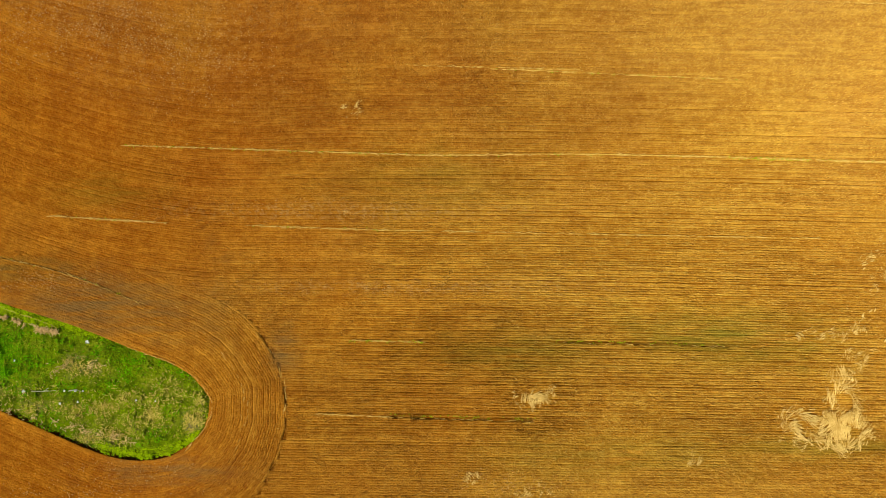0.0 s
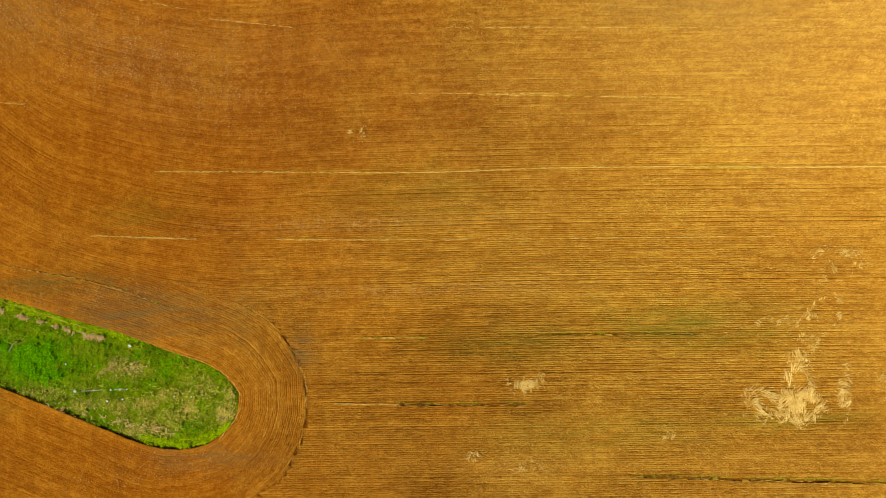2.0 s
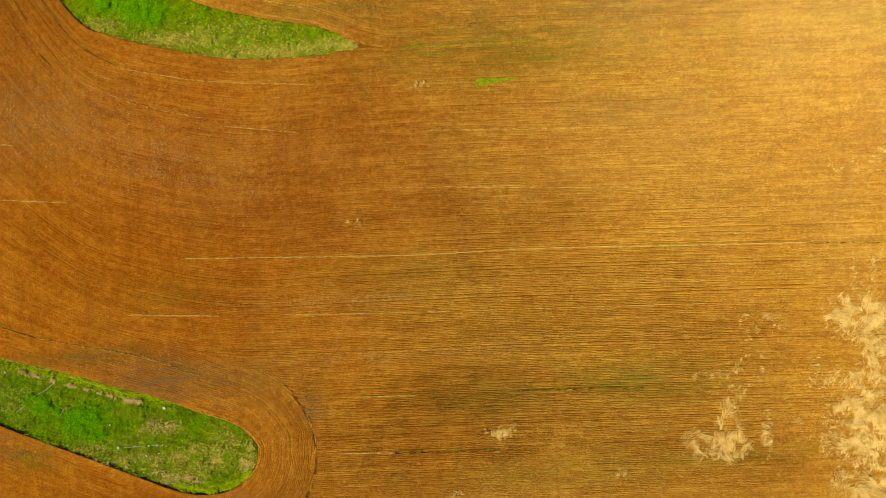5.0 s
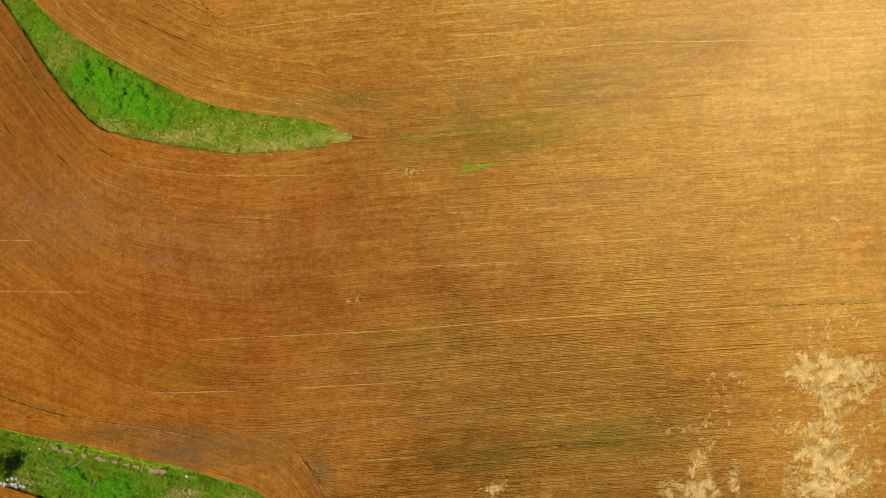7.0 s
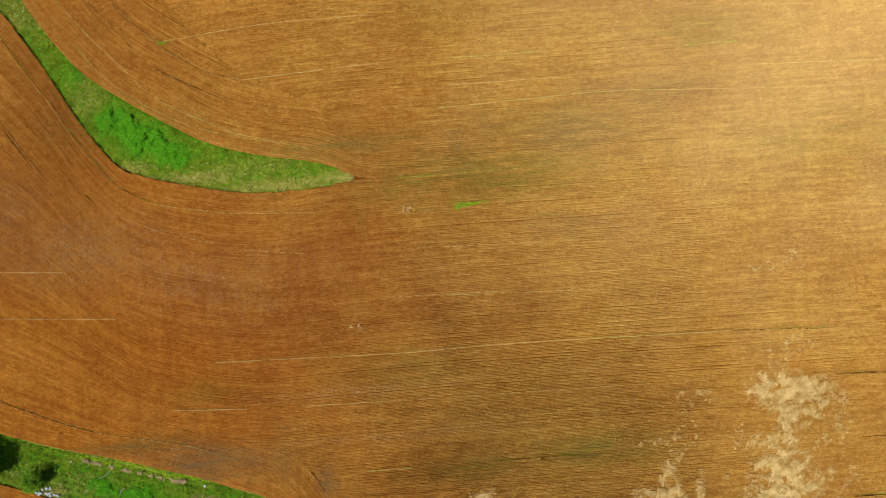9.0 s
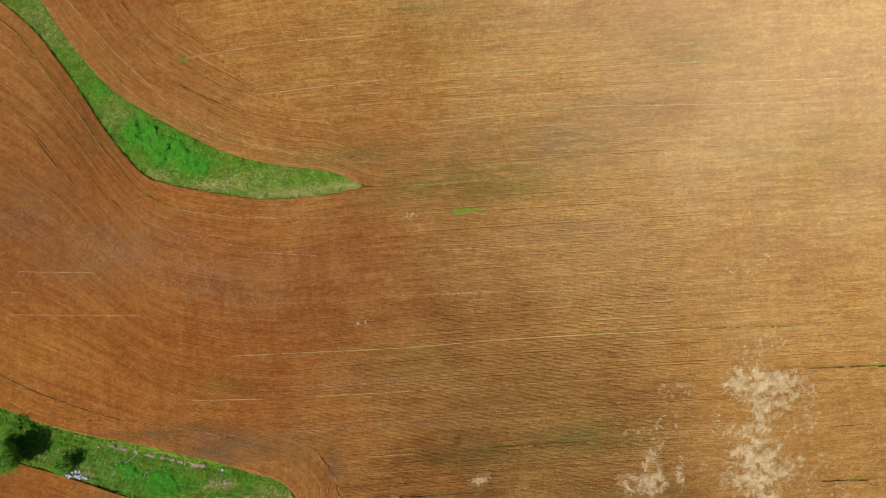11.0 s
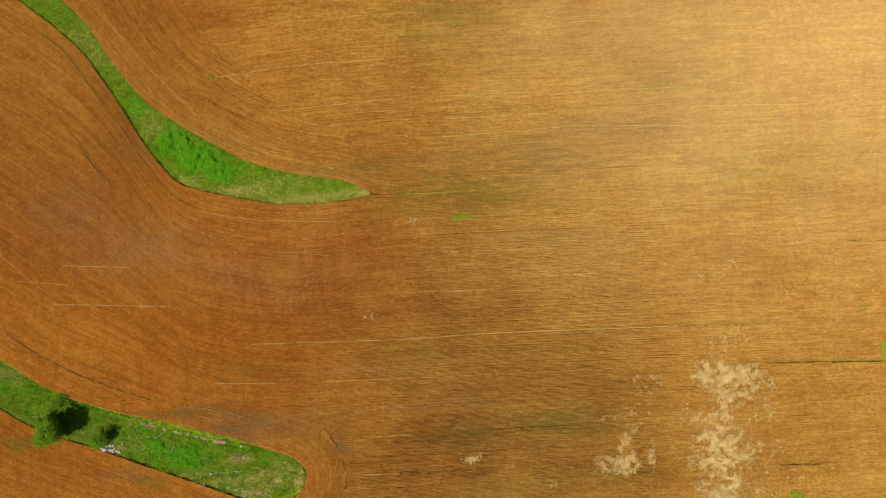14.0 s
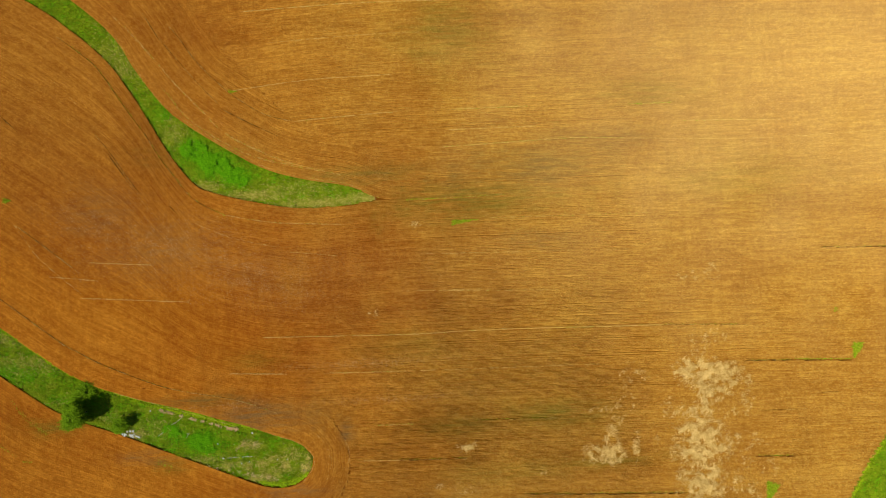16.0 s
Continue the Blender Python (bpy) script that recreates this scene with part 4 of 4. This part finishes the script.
# ---- weed patches inside the crop ----
def weed_patch(x, y, hx, hy, lean, seed, count=260):
    """A small patch of green weeds: a wedge that narrows along its length."""
    r = np.random.RandomState(seed)
    u, v = 0.92 - 0.92 * np.sqrt(r.uniform(0, 1, count)), r.uniform(-1, 1, count)
    px, py = x - hx + 2 * hx * u, y + v * hy * (1 - u) + lean * (u - 0.5)
    mesh = blades("weed_patch", r, px, py, (0.36, 0.5), r.uniform(0.12, 0.28, count) * np.minimum(1, hy * 2.4) * (1.3 - 0.7 * u), (0.05, 0.1), (0.0, 6.28), (0.0, 0.9), (0.0, 0.3), WEED)
    tagged(new("weed_patch", mesh), "small bright green weed patch in the wheat", "weeds", "weed patches in the wheat")


for k, spec in enumerate([(6.5, 19.5, 1.8, 0.27, 0.25, 61, 300), (52.4, 2.3, 0.75, 0.9, 0.9, 62, 420), (41.1, -13.8, 0.8, 1.2, 0.6, 63, 620), (-46.2, 24.4, 0.45, 0.3, 0.0, 64, 90), (-19.9, 35.9, 0.6, 0.2, 0.0, 65, 70), (49.9, 6.9, 0.25, 0.4, 0.0, 66, 18)]):
    weed_patch(*spec)


def leafy_patch(lobes, seed, label):
    """A dense mound of broad-leaved weeds: clumps of small leaves with gaps between."""
    r = np.random.RandomState(seed)
    x, y, z = [], [], []
    for cx, cy, hx, hy, turn in lobes:
        n = int(2100 * hx * hy)
        centre = r.uniform(-1, 1, (int(26 * hx * hy), 2))
        centre = centre[np.hypot(*centre.T) < 0.95 + r.normal(0, 0.08, len(centre))]
        pick = r.randint(0, len(centre), n)
        u, v = centre[pick].T * ((hx,), (hy,)) + r.normal(0, 0.13, (2, n))
        high = 0.22 + 0.16 * r.random_sample(len(centre))[pick]
        x.append(cx + u * math.cos(turn) - v * math.sin(turn)), y.append(cy + u * math.sin(turn) + v * math.cos(turn)), z.append(high + r.uniform(-0.08, 0.08, n))
    x, y, z = map(np.concatenate, (x, y, z))
    mesh = blades("leafy_weeds", r, x, y, z, (0.06, 0.14), (0.04, 0.08), (0.0, 6.28), (-0.2, 0.6), (0.0, 0.4), LUSH)
    tagged(new("leafy_weeds", mesh), label, "weeds")


leafy_patch([(-24.6, 29.0, 1.9, 1.25, -0.6), (-22.4, 27.5, 2.0, 1.35, -0.6), (-20.2, 26.1, 1.7, 1.0, -0.55)], 171, "vivid green broad-leaved weeds in a dense mound")
leafy_patch([(-25.3, -4.7, 1.7, 1.0, -0.4)], 172, "vivid green broad-leaved weeds in the grass strip")
leafy_patch([(-28.6, -3.2, 1.3, 0.6, -0.4)], 173, "green broad-leaved weeds in the grass strip")


# ---- tree and bushes ----
def part(name, mesh_or_bm, material, parent, label=""):
    me = mesh_or_bm
    if isinstance(me, bmesh.types.BMesh):
        me = bpy.data.meshes.new(name)
        mesh_or_bm.to_mesh(me), mesh_or_bm.free()
        me.materials.append(material)
    ob = new(name, me)
    ob.parent = parent
    return tagged(ob, label) if label else ob


def limb(bm, a, b, ra, rb, sides=7):
    a, b = Vector(a), Vector(b)
    turn = (b - a).to_track_quat("Z", "Y").to_matrix()
    ends = []
    for c, rad in ((a, ra), (b, rb)):
        ends.append([bm.verts.new(c + turn @ Vector((rad * math.cos(6.2832 * k / sides), rad * math.sin(6.2832 * k / sides), 0))) for k in range(sides)])
    for k in range(sides):
        bm.faces.new((ends[0][k], ends[0][(k + 1) % sides], ends[1][(k + 1) % sides], ends[1][k]))
    bm.faces.new(ends[1])


def leaves(rnd, lobes, count, size):
    """Leaf quads in clumps through the lobes, thicker towards the outside."""
    out = []
    for x, y, z, rad, flat in lobes:
        clumps = rnd.normal(0, 1, (int(40 * rad * rad) + 6, 3))
        clumps /= np.linalg.norm(clumps, axis=1)[:, None]
        clumps *= rnd.uniform(0.45, 1.0, len(clumps))[:, None] ** 0.6 * rad
        n = int(count * rad * rad)
        p = clumps[rnd.randint(0, len(clumps), n)] + rnd.normal(0, 0.13 * rad + 0.05, (n, 3))
        p[:, 2] *= flat
        out.append(p + (x, y, z))
    p = np.vstack(out)
    p[:, 2] = np.maximum(p[:, 2], 0.08)
    n = len(p)
    return blade_arrays(p[:, 0], p[:, 1], p[:, 2], rnd.uniform(*size, n), rnd.uniform(size[0] * 0.5, size[1] * 0.6, n), rnd.uniform(0, 6.28, n), rnd.uniform(-0.5, 0.9, n), rnd.uniform(0, 0.5, n))


def tree(name, x, y, lobes, seed, count, size, material, label):
    r = np.random.RandomState(seed)
    root = new(name)
    root.location = (x, y, 0)
    tagged(root, label, "tree" if name == "tree" else "bush")
    bm = bmesh.new()
    high = max(z for _, _, z, _, _ in lobes)
    fork = Vector((0.05, 0.0, high * 0.45))
    limb(bm, (0, 0, -0.05), fork, 0.05 * high, 0.035 * high)
    part("trunk", bm, BARK, root, "short grey-brown trunk")
    for lx_, ly_, lz, rad, _ in lobes:
        bm = bmesh.new()
        mid = fork.lerp(Vector((lx_, ly_, lz)), 0.55) + Vector(r.uniform(-0.1, 0.1, 3))
        limb(bm, fork, mid, 0.03 * high, 0.02 * high)
        limb(bm, mid, (lx_, ly_, lz), 0.02 * high, 0.008 * high)
        for _ in range(4):
            end = Vector((lx_, ly_, lz)) + Vector(r.normal(0, 0.45 * rad, 3))
            limb(bm, mid, end, 0.011 * high, 0.004 * high, 5)
        part("limb", bm, BARK, root)
    v, f = leaves(r, lobes, count, size)
    part("crown", mesh_from("crown", v, f, material), material, root, "uneven crown of small green leaves")
    return root


tree("tree", -38.3, -0.2, [(-0.75, -0.7, 2.0, 1.0, 0.85), (-0.2, 0.0, 2.5, 1.15, 0.85), (-0.8, 0.7, 1.8, 0.85, 0.8)], 71, 2700, (0.08, 0.16), LEAF, "small dense green tree on the grass strip")
tree("bush", -38.2, 2.1, [(0, 0, 0.45, 1.0, 0.5), (-0.9, -0.8, 0.5, 1.0, 0.55), (-1.4, -1.8, 0.45, 0.75, 0.55)], 72, 1700, (0.08, 0.15), LEAF, "low green bush beside the small tree")
tree("bush", -34.2, -1.7, [(0, 0, 1.2, 0.8, 0.9), (-0.3, -0.35, 0.9, 0.7, 0.8)], 73, 2500, (0.08, 0.15), LEAF, "round green bush on the grass strip")
tree("bush", -39.6, -1.3, [(0, 0, 0.6, 0.65, 0.8), (-0.5, 0.1, 0.5, 0.5, 0.8)], 74, 1700, (0.08, 0.15), LEAF, "low green bush at the edge of the wheat")


# ---- scraps and dead litter on the grass ----
def scrap(x, y, size, seed):
    r = np.random.RandomState(seed)
    bm = bmesh.new()
    grid = bmesh.ops.create_grid(bm, x_segments=4, y_segments=3, size=size)
    for v in bm.verts:
        v.co += Vector((*r.normal(0, size * 0.16, 2), abs(r.normal(0, size * 0.35))))
    bmesh.ops.solidify(bm, geom=bm.faces[:], thickness=0.01)
    me = bpy.data.meshes.new("plastic_scrap")
    bm.to_mesh(me), bm.free()
    me.materials.append(WHITE)
    ob = new("plastic_scrap", me)
    ob.matrix_world = pose(x, y, float(grass_height(np.array([x]), np.array([y]), 1.0)[0]) + 0.1, 0, 0, r.uniform(0, 360))
    tagged(ob, "crumpled white plastic scrap lying in the grass", "litter", "white scraps on the grass")


r = np.random.RandomState(81)
for k in range(22):
    u = r.uniform(0, 1)
    scrap(-34.5 + 2.6 * u + r.normal(0, 0.15), -2.85 - 0.8 * u + r.normal(0, 0.24), r.uniform(0.05, 0.12), 810 + k)
for k, (x, y, size) in enumerate([(-23.02, -6.52, 0.11), (-20.8, -6.48, 0.07), (-20.2, -6.5, 0.08), (-19.76, -6.48, 0.06), (-20.94, -7.15, 0.09), (-20.1, -7.11, 0.07), (-16.83, -7.0, 0.06), (-15.7, -7.03, 0.06), (-19.57, -3.78, 0.13),
                                  (-34.5, 2.0, 0.1), (-34.0, 1.92, 0.1), (-33.6, 1.8, 0.1), (-29.85, 0.62, 0.1), (-31.1, -0.57, 0.09), (-31.6, 0.8, 0.06), (-32.2, 1.1, 0.07), (-23.6, -4.82, 0.07)]):
    scrap(x, y, 0.65 * size, 840 + k)


def dead_stick(a, b, seed):
    """A bleached branch that lies on the grass, bent, with two side twigs."""
    r = np.random.RandomState(seed)
    a, b = [Vector((x, y, float(grass_height(np.array([x]), np.array([y]), 1.0)[0]) + 0.12)) for x, y in (a, b)]
    mid = a.lerp(b, 0.5) + Vector((*r.normal(0, 0.05, 2), 0.02))
    bm = bmesh.new()
    limb(bm, a, mid, 0.02, 0.016, 6)
    limb(bm, mid, b, 0.016, 0.008, 6)
    for _ in range(2):
        limb(bm, mid, mid.lerp(b, 0.5) + Vector((*r.normal(0, 0.15, 2), 0.03)), 0.012, 0.005, 5)
    me = bpy.data.meshes.new("dead_branch")
    bm.to_mesh(me), bm.free()
    me.materials.append(PALE_WOOD)
    tagged(new("dead_branch", me), "bleached dead branch lying in the green grass", "branch", "dead branches on the grass")


for k, (a, b) in enumerate([((-30.3, -3.5), (-29.6, -3.0)), ((-29.0, -2.4), (-27.6, -1.6)), ((-27.1, -3.9), (-26.6, -3.3)), ((-22.6, -6.5), (-21.2, -6.45)), ((-20.6, -6.5), (-19.9, -6.5))]):
    dead_stick(a, b, 880 + k)


def litter_line(points, count, spread, seed, lime=False):
    r = np.random.RandomState(seed)
    line = spline(points, 0.3)
    pick = r.randint(0, len(line), count)
    x, y = line[pick, 0] + r.normal(0, spread, count), line[pick, 1] + r.normal(0, spread * 0.6, count)
    keep = ripple(x, y, 0.9, seed) + 0.5 * ripple(x, y, 0.35, seed + 1) > 0.15
    if lime:
        mesh = blades("lime_grass", r, x, y, (0.16, 0.34), (0.08, 0.18), (0.02, 0.045), (0.0, 6.28), (0.1, 0.9), (0.0, 0.4), WEED)
        stuff("lime_grass", mesh, "fresh lime-green grass along the strip's edge", "grass")
        return
    mesh = blades("dead_brush", r, x[keep], y[keep], (0.22, 0.36), (0.08, 0.22), (0.02, 0.045), (0.0, 6.28), (-0.1, 0.6), (0.0, 0.3), DRY)
    stuff("dead_brush", mesh, "bleached dead stalks along the grass edge", "dead brush")


litter_line([(-29.94, -0.55), (-28.7, -0.98), (-27.21, -1.52), (-25.89, -1.92), (-23.91, -2.55), (-22.1, -3.1), (-21.6, -3.2)], 1500, 0.09, 91)
litter_line([(-22.5, -3.05), (-21.5, -3.25)], 500, 0.12, 97)
litter_line([(-30.1, -0.5), (-29.5, -0.75)], 300, 0.12, 98)
litter_line([(-21.5, -5.4), (-20.0, -5.0), (-18.8, -5.2)], 240, 0.35, 92)
litter_line([(-25, -7.2), (-21.5, -8.2), (-17, -9.2)], 700, 0.2, 93)
litter_line([(-44.6, 2.5), (-40.6, -0.2), (-36, -2.0), (-34.2, -2.8)], 4600, 0.28, 96, True)
